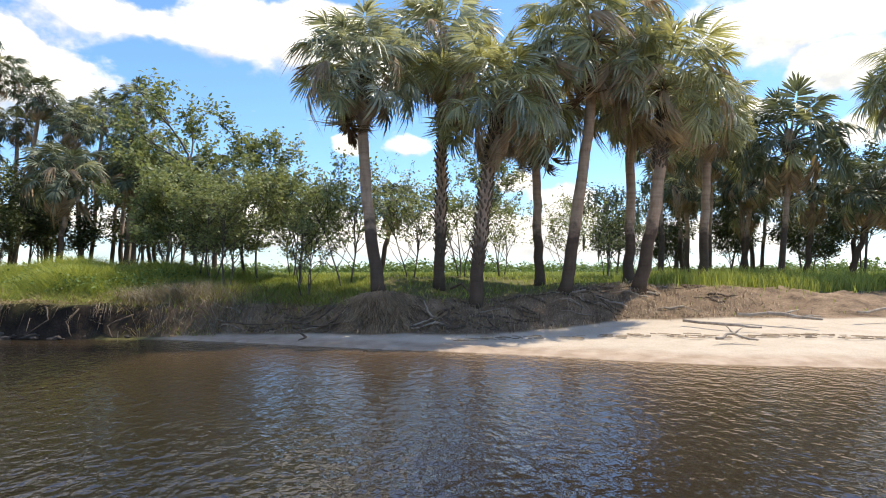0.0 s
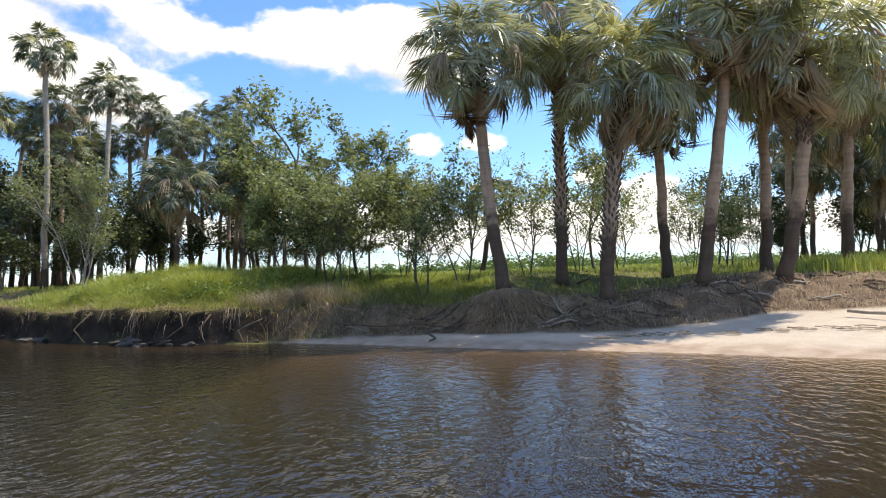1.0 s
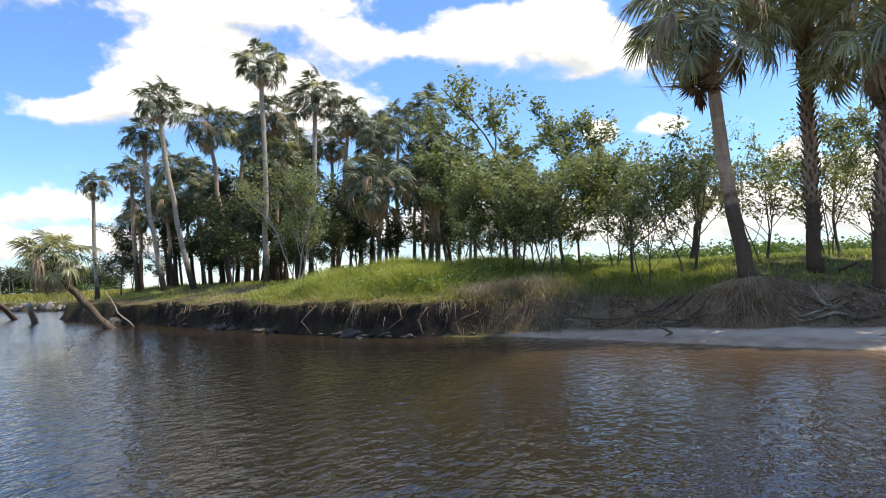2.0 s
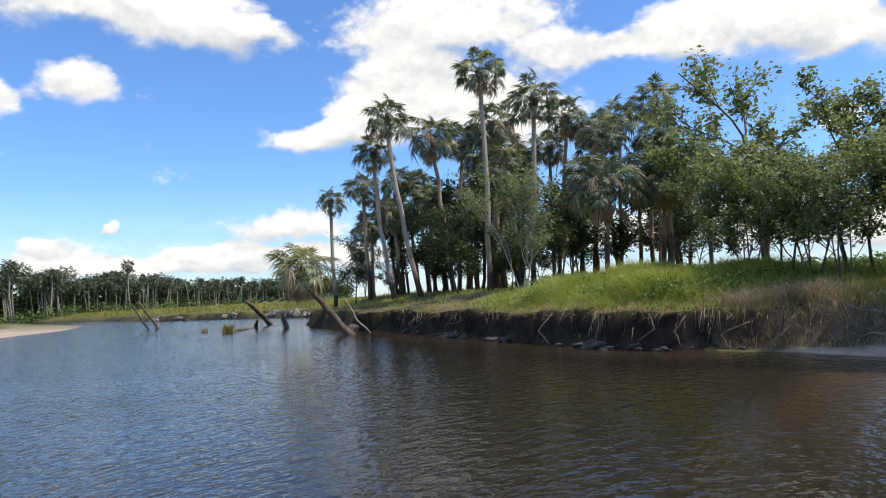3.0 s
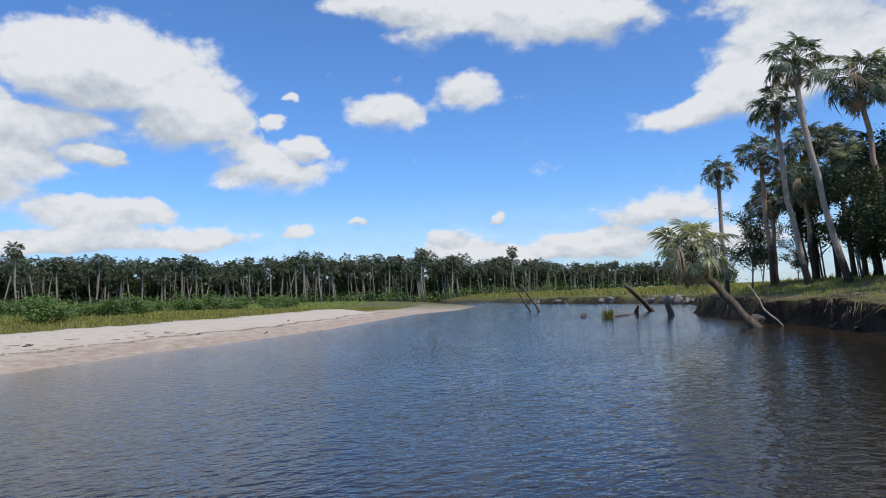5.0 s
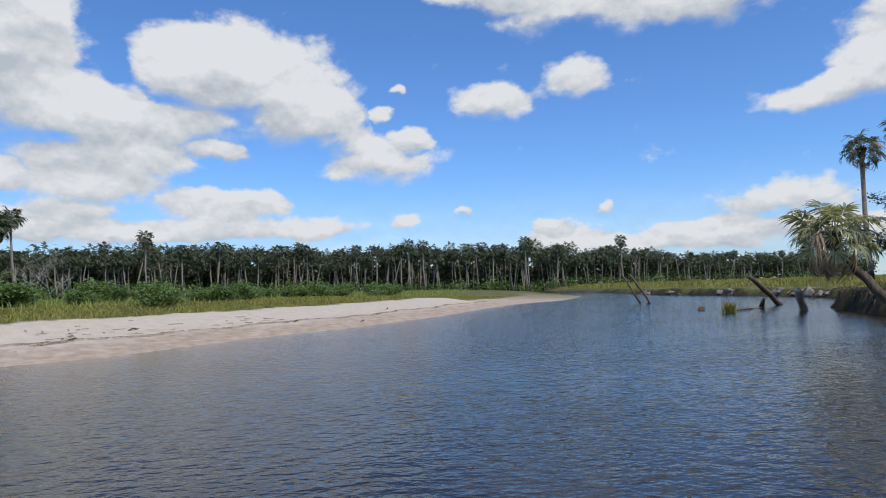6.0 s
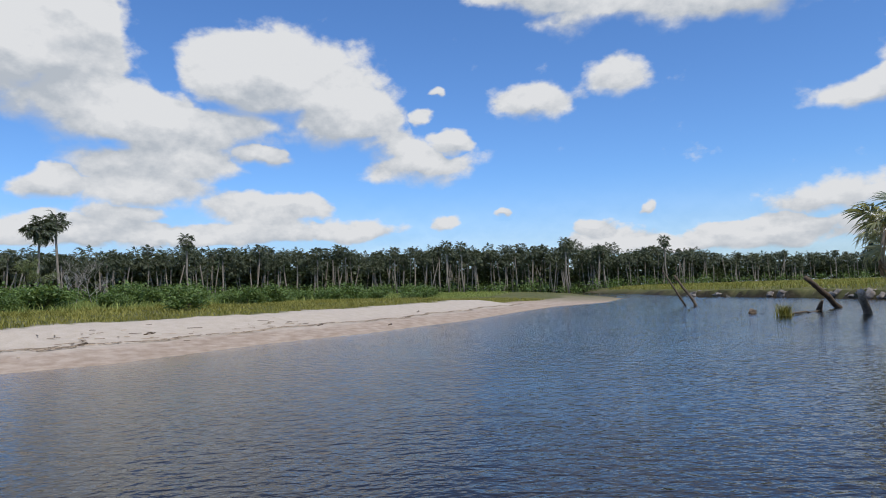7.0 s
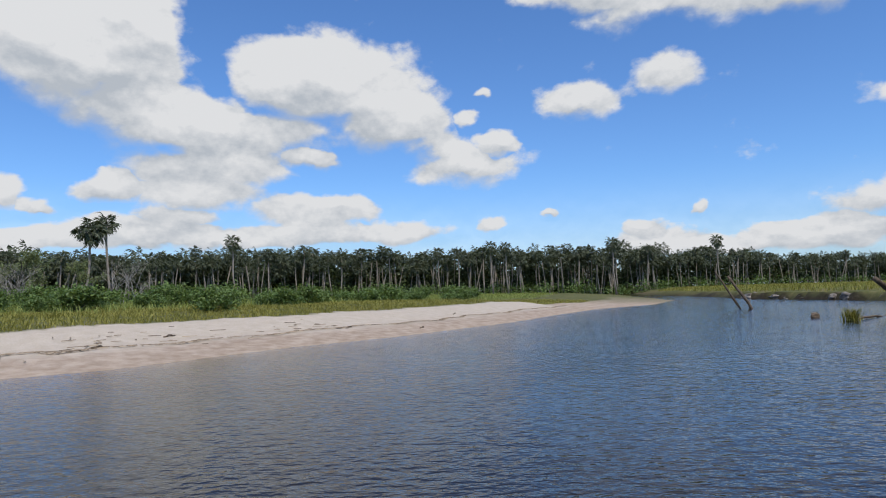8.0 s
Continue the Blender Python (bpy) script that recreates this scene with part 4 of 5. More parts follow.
def forest_crowns():
    """The countless palm heads farther back in the forest, in one mesh."""
    g = random.Random(61)
    heads = []
    for k in range(3):
        V, F = [], []
        src = frond_mesh("frond", 700 + k, 8, MAT_FAR_CROWN, wide=3.6)
        for d in crown_dirs(g, 24, 80, -60):
            m = aim(d, g.uniform(-0.7, 0.7), g.uniform(1.2, 2.35))
            n = len(V)
            V += [tuple(m @ v.co) for v in src.vertices]
            F += [tuple(n + j for j in f.vertices) for f in src.polygons]
        heads.append((np.array(V), F))
    verts, loops, sizes, n = [], [], [], 0
    for k in range(620):
        az = g.uniform(48, 146)
        d = forest_edge(az) + (g.uniform(0, 9) if k % 2 else g.uniform(6, 30))
        x, y = bend_xy(az, float(d))
        V, F = heads[k % 3]
        a = g.uniform(0, 6.28)
        c, s_ = math.cos(a), math.sin(a)
        z = 1.8 + forest_height(az) * (g.uniform(5.6, 9.4) if k % 2 else g.uniform(7.0, 11.0))
        verts.append(np.stack([V[:, 0] * c - V[:, 1] * s_ + x, V[:, 0] * s_ + V[:, 1] * c + y, V[:, 2] + z], 1))
        for f in F:
            loops.extend(n + j for j in f)
            sizes.append(len(f))
        n += len(V)
    me = array_mesh("forest_crowns", np.concatenate(verts), loops, np.array(sizes), MAT_FAR_CROWN)
    return tagged(new("forest_crowns", me), "massed olive-green palm heads of the distant forest", "foliage", kind="stuff")


forest_crowns()


def forest_trunks():
    """The countless pale trunks between the palms of the forest edge, in one mesh."""
    g = random.Random(83)
    pieces = []
    for k in range(190):
        az = g.uniform(52, 140)
        d = float(forest_edge(az)) + g.uniform(0, 7)
        x, y = bend_xy(az, d)
        h = (8.2 if g.random() < 0.7 else 9.6) * float(forest_height(az)) * g.uniform(0.8, 1.0)
        z = ground_z(x, y) - 0.1
        top = (x + g.gauss(0, 0.7), y + g.gauss(0, 0.7), z + h)
        r = g.uniform(0.08, 0.135)
        pieces.append(tube(bent((x, y, z), top, g.uniform(-0.3, 0.3), 4, g, 0.08), [r * 1.15, r, r, r * 0.9], 5, cap=False))
    me = mesh_of("forest_trunks", *joined(pieces), MAT_PALM_FAR)
    return tagged(new("forest_trunks", me), "pale slender trunks crowded along the distant forest edge", "trunks", kind="stuff")


forest_trunks()


def thicket(name, count, az0, az1, near, deep, z0, z1, size, mat, label, seed, per=26, clump=1.1):
    """Far undergrowth: countless leaf clumps in a belt along the forest edge."""
    g = np.random.default_rng(seed)
    az = g.uniform(az0, az1, count)
    d = forest_edge(az) + near + g.uniform(0, deep, count)
    x, y = -10 - d * np.sin(np.radians(az)), 5 + d * np.cos(np.radians(az))
    z = land(x, y)[0] + z0 + (z1 * forest_height(az) - z0) * g.beta(1.2, 1.0, count) * (0.75 + 0.25 * np.sin(az * 2.1) * np.sin(az * 0.7 + 1))
    me = leaves(np.stack([x, y, z], 1), per, size, clump, g, mat, name, 0.8)
    return tagged(new(name, me), label, "foliage", kind="stuff")


thicket("forest_undergrowth", 7500, 48, 150, 7.0, 22, 0.3, 9.4, 0.95, MAT_LEAF_SHADED, "undergrowth and far crowns of the palm forest, coloured dark as in shade", 31)
thicket("forest_shrubs", 900, 48, 150, -5, 6, 0.2, 2.2, 0.55, MAT_BUSH, "green shrubs along the foot of the palm forest", 32, 22, 0.8)


# ---- bushes of the south bank ----
def bush(seed):
    g = np.random.default_rng(seed)
    rng = random.Random(seed)
    ob = empty("bush", 0, 0, 0)
    limbs, tips = [], []
    for k in range(7):
        a = rng.uniform(0, 6.28)
        grow(rng, Vector((0, 0, 0)), Vector((math.cos(a) * 0.9, math.sin(a) * 0.9, 0.8)).normalized(), 0.75, 0.018, 1, limbs, tips, 0.8, 0.4)
    child("stem", mesh_of("stem", *joined([tube(p, r, 4, cap=False) for p, r in limbs]), MAT_WOOD), ob)
    child("foliage", leaves(tips, 9, 0.13, 0.13, g, MAT_BUSH), ob)
    return ob


BUSH = [bush(i) for i in range(4)]
rng = random.Random(23)
for i in range(80):
    az = rng.uniform(84, 128)
    d = rng.uniform(38, 74) if az > 100 else rng.uniform(52, 90)
    x, y = bend_xy(az, d)
    dn, ds = shores(np.array([x]), np.array([y]))
    if ds[0] > 13:
        put(rng.choice(BUSH), x, y, rng.uniform(0, 360), rng.uniform(0.8, 1.7), "leafy green bush in the meadow behind the beach", "bush", "bushes behind the beach")
put(BUSH[0], -40.0, -4.9, 30, 1.2, "single leafy bush at the edge of the sandy grass", "bush", "bushes behind the beach")
for i in range(9):
    az = rng.uniform(112, 130)
    x, y = bend_xy(az, rng.uniform(55, 80))
    put(rng.choice(BARE), x, y, rng.uniform(0, 360), rng.uniform(0.7, 1.4), "bare pale dead sapling in the bushes", "dead tree", "dead saplings")
for x, y, h in ((-76, -36, 7.0), (-70, -38, 6.2), (-82, -33, 5.4), (-64, -38, 7.5)):
    put(rng.choice(AIRY), x, y, rng.uniform(0, 360), h / 6.0, "slim broad-leaved tree before the palm forest", "tree", G_TREE)

retire(TWINS + PALE + AIRY + BUSHY + DUSKY + THIN + BARE + MOSSY + FAR + BUSH)


# ---- grass and root fibre ----
def blades(name, x, y, z, h, w, lean, mat, seed, label, droop=0.0, out=None):
    """One mesh of many bent grass blades at the given places."""
    g = np.random.default_rng(seed)
    n = len(x)
    a = g.uniform(0, 2 * np.pi, n)
    s = np.stack([np.cos(a), np.sin(a), np.zeros(n)], 1) * (w * g.uniform(0.6, 1.4, n))[:, None]
    b = a + np.pi / 2 + g.normal(0, 0.5, n)
    o = np.stack([np.cos(b), np.sin(b), np.zeros(n)], 1) if out is None else out + g.normal(0, 0.35, (n, 3)) * np.array([1, 1, 0.3])
    o = o * (lean * g.uniform(0.3, 1.5, n) * h)[:, None]
    p0 = np.stack([x, y, z], 1)
    zz = np.array([0, 0, 1.0])
    p1 = p0 + o * 0.35 + zz * (h * 0.6)[:, None] * (1 - droop)
    p2 = p0 + o + zz * (h * (1.0 - 2.0 * droop))[:, None]
    V = np.stack([p0 - s, p0 + s, p1 + s * 0.8, p1 - s * 0.8, p2], 1).reshape(-1, 3)
    i = np.arange(n) * 5
    F = np.stack([i, i + 1, i + 2, i + 3, i + 3, i + 2, i + 4], 1)
    me = array_mesh(name, V, F.ravel(), np.tile([4, 3], n), mat)
    return tagged(new(name, me), label, "grass", kind="stuff")


def scatter(count, x0, x1, y0, y1, keep, seed):
    """Random places in a field; keep(x, y, land layers) gives the chance of each."""
    g = np.random.default_rng(seed)
    x, y = g.uniform(x0, x1, count), g.uniform(y0, y1, count)
    lay = land(x, y)
    ok = g.random(count) < keep(x, y, *lay)
    return x[ok], y[ok], lay[0][ok], g


def patchy(x, y, k, s, a=-0.2, b=0.5):
    return step(waves(x, y, k, s), a, b)


# lush tall grass of the cut bank
x, y, z, g = scatter(330000, -19, -3.5, 15, 24, lambda x, y, z, sa, we, so, dn, ds: step(dn, 0.25, 0.6) * (1 - step(dn, 5.5, 7.5)) * np.interp(x, [-19, -17, -15.5, -8.6, -7.4, -5], [0.03, 0.05, 1, 1, 0.10, 0.03]) * (0.5 + 0.5 * patchy(x, y, 0.9, 1)), 41)
blades("tall_grass", x, y, z - 0.03, g.uniform(0.30, 0.80, len(x)) * (0.72 + 0.38 * waves(x, y, 0.8, 2) + 0.15 * waves(x, y, 3.0, 1)) * np.interp(x, [-19, -16, -14, -9, -5], [0.5, 0.8, 1.1, 1.1, 0.5]) * (0.30 + 0.70 * step(shores(x, y)[0], 0.5, 2.2)), 0.011, 0.95, MAT_GRASS, 42, "lush bright green tall grass on the cut bank")
# dry tufts mixed in, thickest near the beach's end
x, y, z, g = scatter(130000, -16, 8, 14.5, 20, lambda x, y, z, sa, we, so, dn, ds: step(dn, 0.2, 0.5) * (1 - step(dn, 2.6, 4.2)) * (1 - sa) * np.interp(x, [-16, -9.5, -8.6, -5.5, -3, -1, 8], [0.08, 0.10, 0.20, 0.16, 0.10, 0.03, 0.03]), 43)
blades("dry_grass", x, y, z - 0.02, g.uniform(0.10, 0.34, len(x)), 0.008, 1.5, MAT_GRASS_DRY, 44, "straw-coloured dry grass along the bank edge")
x, y, z, g = scatter(26000, -9.0, -4.6, 15.6, 18.2, lambda x, y, z, sa, we, so, dn, ds: (1 - sa) * (0.25 + 0.75 * patchy(x, y, 2.1, 6)) * np.exp(-((x + 6.8) / 1.1) ** 2 - ((y - 16.9) / 0.55) ** 2), 76)
blades("dry_brush", x, y, z - 0.02, g.uniform(0.15, 0.55, len(x)), 0.007, 1.3, MAT_BRUSH, 77, "grey-tan tangle of dead brush on the bank edge")
x, y, z, g = scatter(120000, -9.5, 1, 15.5, 22, lambda x, y, z, sa, we, so, dn, ds: step(dn, 1.9, 2.8) * (1 - sa) * (1 - 0.95 * so) * np.interp(x, [-9.5, -8, -3, -1.8], [0.3, 1, 1, 0.0]) * (0.3 + 0.7 * patchy(x, y, 1.1, 4)), 68)
blades("bank_grass", x, y, z - 0.02, g.uniform(0.07, 0.26, len(x)), 0.010, 0.9, MAT_GRASS, 69, "green knee-high grass behind the bank edge")
# meadow behind the palms
x, y, z, g = scatter(330000, -40, 26, 15, 44, lambda x, y, z, sa, we, so, dn, ds: step(dn, 0.8, 2.2) * (1 - sa) * (1 - 0.92 * so) * (0.35 + 0.65 * patchy(x, y, 0.6, 3)) * (1 - 0.6 * step(x, -3, 0) * (1 - step(y, 19, 23))), 45)
blades("meadow_grass", x, y, z - 0.02, g.uniform(0.06, 0.20, len(x)), 0.012, 0.8, MAT_GRASS, 46, "rough green meadow grass under the trees")
x, y, z, g = scatter(60000, -120, 120, 40, 150, lambda x, y, z, sa, we, so, dn, ds: (dn > 2) * 1.0, 47)
blades("far_meadow_grass", x, y, z - 0.03, g.uniform(0.2, 0.45, len(x)), 0.04, 0.6, MAT_GRASS, 48, "pale green far meadow grass")
# yellow-green mound right of the palms
x, y, z, g = scatter(60000, 6, 22, 16, 26, lambda x, y, z, sa, we, so, dn, ds: (1 - so) * (1 - sa) * step(dn, 5.5, 8.5) * np.exp(-((x - 11) / 4.5) ** 2 - ((y - 20) / 3.0) ** 2), 49)
blades("mound_grass", x, y, z - 0.02, g.uniform(0.25, 0.55, len(x)), 0.012, 0.5, MAT_GRASS, 50, "yellow-green grass mound above the beach")
# south bank
x, y, z, g = scatter(240000, -75, -16, -30, 20, lambda x, y, z, sa, we, so, dn, ds: (1 - sa) * step(ds, 5.8, 7.2) * (1 - step(ds, 20, 30)), 51)
blades("beach_grass", x, y, z - 0.02, g.uniform(0.06, 0.22, len(x)), 0.014, 0.7, MAT_GRASS_OLIVE, 52, "short olive-yellow grass behind the beach")
x, y, z, g = scatter(170000, -170, -20, -90, 60, lambda x, y, z, sa, we, so, dn, ds: step(ds, 13, 19) * np.interp(ds, [13, 60, 140], [1.0, 0.6, 0.4]), 53)
blades("spit_meadow_grass", x, y, z - 0.03, g.uniform(0.22, 0.60, len(x)), 0.019, 0.7, MAT_GRASS, 54, "tall green meadow grass behind the sand spit")
x, y, z, g = scatter(60000, -150, -36, 26, 75, lambda x, y, z, sa, we, so, dn, ds: step(dn, 0.8, 1.8) * 1.0, 55)
blades("far_bank_grass", x, y, z - 0.03, g.uniform(0.25, 0.6, len(x)), 0.025, 0.6, MAT_GRASS_OLIVE, 56, "green and olive grass on the far river bank")

# roots and dead grass that hang over the cut bank
x, y, z, g = scatter(120000, -37, -5.2, 14.8, 28, lambda x, y, z, sa, we, so, dn, ds: (dn > 0.12) * (1 - step(dn, 0.5, 0.75)) * (z > 0.45) * (0.05 + 0.6 * patchy(x, y, 2.2, 3, 0.1, 0.6)) * np.interp(x, [-17, -12], [0.45, 1]), 57)
lump = 0.55 + 0.45 * waves(x, y, 3.1, 0.7)
k = len(x)
hang = np.tile(np.array([-0.30, -0.95, 0.0]), (k, 1))
blades("hanging_roots", x - 0.16 * lump, y - 0.46 * lump, z + 0.02, g.uniform(0.12, 0.55, k), 0.008, 0.45, MAT_ROOT, 58, "brown roots and dead grass hanging over the cut bank", 0.95, hang)
x, y, z, g = scatter(200000, -37, -4.5, 14.8, 29, lambda x, y, z, sa, we, so, dn, ds: (dn > 0.2) * (1 - step(dn, 0.5, 0.9)) * (z > 0.55) * (0.45 + 0.55 * patchy(x, y, 1.3, 5)) * np.interp(x, [-17, -12], [0.4, 1]), 62)
lump = 0.55 + 0.45 * waves(x, y, 3.1, 0.7)
k = len(x)
lipw = step(z, 0.35, 0.85) * (1 - step(shores(x, y)[0], 0.3, 1.1)) * step(-x, 6.5, 8.0) * lump
blades("sod_fringe", x - 0.16 * lipw, y - 0.46 * lipw, z + 0.03, g.uniform(0.08, 0.30, k), 0.009, 0.8, MAT_GRASS_DRY, 63, "tan dead grass fringe draped over the bank edge", 0.6, np.tile(np.array([-0.3, -0.95, 0.0]), (k, 1)))
# fibrous root mats under the palms at the beach
x, y, z, g = scatter(170000, -6.5, 9, 14.8, 19, lambda x, y, z, sa, we, so, dn, ds: step(so, 0.25, 0.7) * np.interp(x, [-6.5, -3.2, -2.8, -0.4, 0.2, 7, 9], [0.09, 0.09, 0.07, 0.07, 0.09, 0.08, 0.02]), 59)
k = len(x)
hang = np.tile(np.array([-0.15, -1.0, 0.0]), (k, 1))
hang[:, 0] += np.where((x < 0.4) & (x > -3.4), (x + 1.6) * 0.9, 0)
blades("root_mat", x, y, z + 0.03, g.uniform(0.12, 0.36, k), 0.007, 0.9, MAT_ROOT, 60, "matted fibrous palm roots spilling down the bank", 0.72, hang)


x, y, z, g = scatter(150000, -3.4, 0.2, 15.3, 17.2, lambda x, y, z, sa, we, so, dn, ds: step(so, 0.2, 0.6) * 0.6 * np.exp(-(np.hypot((x + 1.55) / 0.62, (y - 16.1) / 0.5)) ** 4), 64)
k = len(x)
away_x, away_y = x + 1.6, y - 16.75
nrm = np.hypot(away_x, away_y) + 0.05
fan = np.stack([away_x / nrm, away_y / nrm, np.zeros(k)], 1)
blades("root_mound", x, y, z + 0.05, g.uniform(0.10, 0.28, k), 0.008, 1.2, MAT_FIBRE, 65, "tan sunburst of fibrous palm roots", 0.72, fan)
# leafy weeds in the tall grass
x, y, z, g = scatter(17000, -15, 4, 15.6, 22, lambda x, y, z, sa, we, so, dn, ds: step(dn, 0.7, 1.2) * (1 - sa) * (1 - so) * np.interp(x, [-15, -10.5, -8.5, -7, 4], [0.15, 0.6, 0.5, 0.0, 0.0]) * (1 - step(dn, 3.5, 5.0)) * patchy(x, y, 1.4, 2), 66)
me = leaves(np.stack([x, y, z + g.uniform(0.1, 0.55, len(x))], 1), 9, 0.085, 0.09, g, MAT_BUSH, "weeds", 0.5)
tagged(new("weeds", me), "leafy green weeds among the bank grass", "weeds", kind="stuff")
# low line of bushes at the end of the north meadow
g = np.random.default_rng(67)
x, y = g.uniform(-120, 190, 1500), g.uniform(170, 215, 1500)
z = land(x, y)[0] + g.uniform(0.2, 1.0, 1500) * (2.2 + 1.6 * waves(x, y, 0.045, 2.0))
me = leaves(np.stack([x, y, z], 1), 34, 1.0, 0.8, g, MAT_BUSH, "far_bushes", 0.8)
tagged(new("far_bushes", me), "low dark bushes at the far end of the meadow", "foliage", kind="stuff")


# ---- roots, logs, clods and driftwood ----
def limb(name, pts, radii, mat, label, category, group="", sides=7, seed=0, extra=(), knot=1.1):
    """One gnarled piece of wood."""
    rng = random.Random(seed)
    P = [Vector(p) for p in pts]
    fine = []
    for a, b in zip(P[:-1], P[1:]):
        for t in (0.0, 0.34, 0.67):
            fine.append(a.lerp(b, t) + Vector((rng.gauss(0, 1), rng.gauss(0, 1), rng.gauss(0, 1))) * min(radii) * (knot if t else 0))
    fine.append(P[-1])
    rad = [float(np.interp(i / (len(fine) - 1), np.linspace(0, 1, len(radii)), radii)) for i in range(len(fine))]
    ob = new(name, mesh_of(name, *joined([tube(fine, rad, sides, 0.12, rng), *extra]), mat))
    return tagged(ob, label, category, group)


def prong(a, b, r):
    return tube([a, Vector(a).lerp(Vector(b), 0.5) + Vector((0.01, 0.02, 0.02)), b], [r, r * 0.8, r * 0.3], 5)


limb("sunken_log", [(-40.8, 28.0, -0.45), (-40.58, 27.55, 0.0), (-40.1, 26.4, 0.8), (-39.68, 25.2, 1.6)], [0.17, 0.16, 0.145, 0.12], MAT_WET_WOOD, "grey leaning dead palm trunk rising from the water", "log", seed=1, knot=0.2)
limb("sunken_log", [(-34.6, 24.6, -0.4), (-34.4, 24.3, 0.0), (-33.5, 23.35, 0.95)], [0.17, 0.16, 0.14], MAT_DRIFT, "short leaning palm stump standing in the water", "log", seed=2, knot=0.2)
limb("sunken_log", [(-38.7, 25.05, -0.3), (-38.4, 24.95, 0.1), (-37.8, 24.7, 0.5)], [0.17, 0.14, 0.05], MAT_WET_WOOD, "dark broken snag standing in the water", "log", seed=3, knot=0.2)
limb("sunken_log", [(-50.35, 24.23, -0.4), (-50.6, 23.6, 0.8), (-51.0, 22.8, 2.4)], [0.075, 0.065, 0.04], MAT_WET_WOOD, "thin slanting dead trunk in the river", "log", seed=4, knot=0.2)
limb("sunken_log", [(-49.7, 24.7, -0.4), (-50.15, 24.1, 0.8), (-50.7, 23.45, 2.05)], [0.10, 0.09, 0.075], MAT_WET_WOOD, "slanting grey dead trunk in the river", "log", seed=5, knot=0.2)
limb("sunken_log", [(-50.1, 24.3, -0.3), (-50.05, 24.5, 0.3)], [0.06, 0.04], MAT_WET_WOOD, "short snag beside slanting trunks", "log", seed=6, knot=0.2)
limb("floating_branch", [(-35.2, 21.2, 0.02), (-36.0, 22.3, 0.06), (-38.2, 24.8, 0.03)], [0.04, 0.05, 0.03], MAT_WET_WOOD, "dark branch lying at the water's surface", "branch", seed=7)
limb("fallen_branch", [(-23.6, 20.6, 0.0), (-24.0, 20.2, 0.6), (-24.6, 20.2, 1.45)], [0.03, 0.03, 0.02], MAT_DRIFT, "thin pale dead branch against the bank", "branch", seed=8)
limb("fallen_branch", [(-24.9, 19.6, 0.85), (-25.2, 19.3, 1.5), (-25.4, 19.1, 1.95)], [0.03, 0.03, 0.02], MAT_DRIFT, "thin pale dead stalk beside the leaning palm", "branch", seed=9)

rng = random.Random(77)


def lumpy(name, x, y, z, r, flat, mat, label, category, group, seed):
    rng = random.Random(seed)
    bm = bmesh.new()
    bmesh.ops.create_icosphere(bm, subdivisions=3, radius=1.0)
    o = Vector((rng.uniform(0, 50), rng.uniform(0, 50), 0))
    for v in bm.verts:
        k = 1 + 0.65 * noise.noise(v.co * 1.3 + o) + 0.42 * noise.noise(v.co * 3.4 + o) + 0.2 * noise.noise(v.co * 8.0 + o)
        v.co = Vector((v.co.x * k * r, v.co.y * k * r * 0.75, v.co.z * k * r * flat))
    me = bpy.data.meshes.new(name)
    bm.to_mesh(me)
    bm.free()
    me.materials.append(mat)
    me.polygons.foreach_set("use_smooth", [True] * len(me.polygons))
    ob = new(name, me)
    ob.matrix_world = pose(x, y, z, 0, 0, rng.uniform(0, 360))
    return tagged(ob, label, category, group)


lumpy("snag_top", -38.05, 21.4, 0.05, 0.17, 0.9, MAT_WET_WOOD, "round dark top of a sunken stump in the water", "stump", "", 1)
for i in range(22):
    x = rng.uniform(-23, -7.4)
    y = float(np.interp(x, NORTH[:, 0], NORTH[:, 1])) + rng.uniform(-0.12, 0.2)
    lumpy("clay_clod", x, y, rng.uniform(0.0, 0.08), rng.uniform(0.08, 0.22), rng.uniform(0.3, 0.5), MAT_CLOD, "grey-brown clod fallen from the cut bank", "clod", "clods under the bank", 10 + i)
for x, y, r in ((-17.6, 19.0, 0.5), (-16.8, 18.6, 0.36), (-26.2, 22.2, 0.65), (-9.9, 15.95, 0.32), (-11.0, 16.1, 0.36)):
    lumpy("clay_clod", x, y, 0.05, r, 0.36, MAT_CLOD, "large slumped lump of bank clay at the waterline", "clod", "clods under the bank", int(r * 100))
for i in range(40):
    x = rng.uniform(-80, -48)
    y = float(np.interp(x, NORTH[:, 0], NORTH[:, 1])) + rng.uniform(0.0, 1.2)
    lumpy("bank_rock", x, y, rng.uniform(0.1, 0.3), rng.uniform(0.25, 0.7), rng.uniform(0.4, 0.7), MAT_RUBBLE, "pale rubble stone on the far bank", "rock", "stones on the far bank", 60 + i)

# water grass on a sunken heap
a = np.random.default_rng(3)
k = 230
tx, ty = -35.0 + a.normal(0, 0.13, k), 21.0 + a.normal(0, 0.13, k)
tuft = blades("water_grass", tx, ty, np.full(k, -0.02), a.uniform(0.25, 0.62, k), 0.012, 0.55, MAT_GRASS_OLIVE, 61, "tuft of green grass standing in the river")
tagged(tuft, kind="thing")

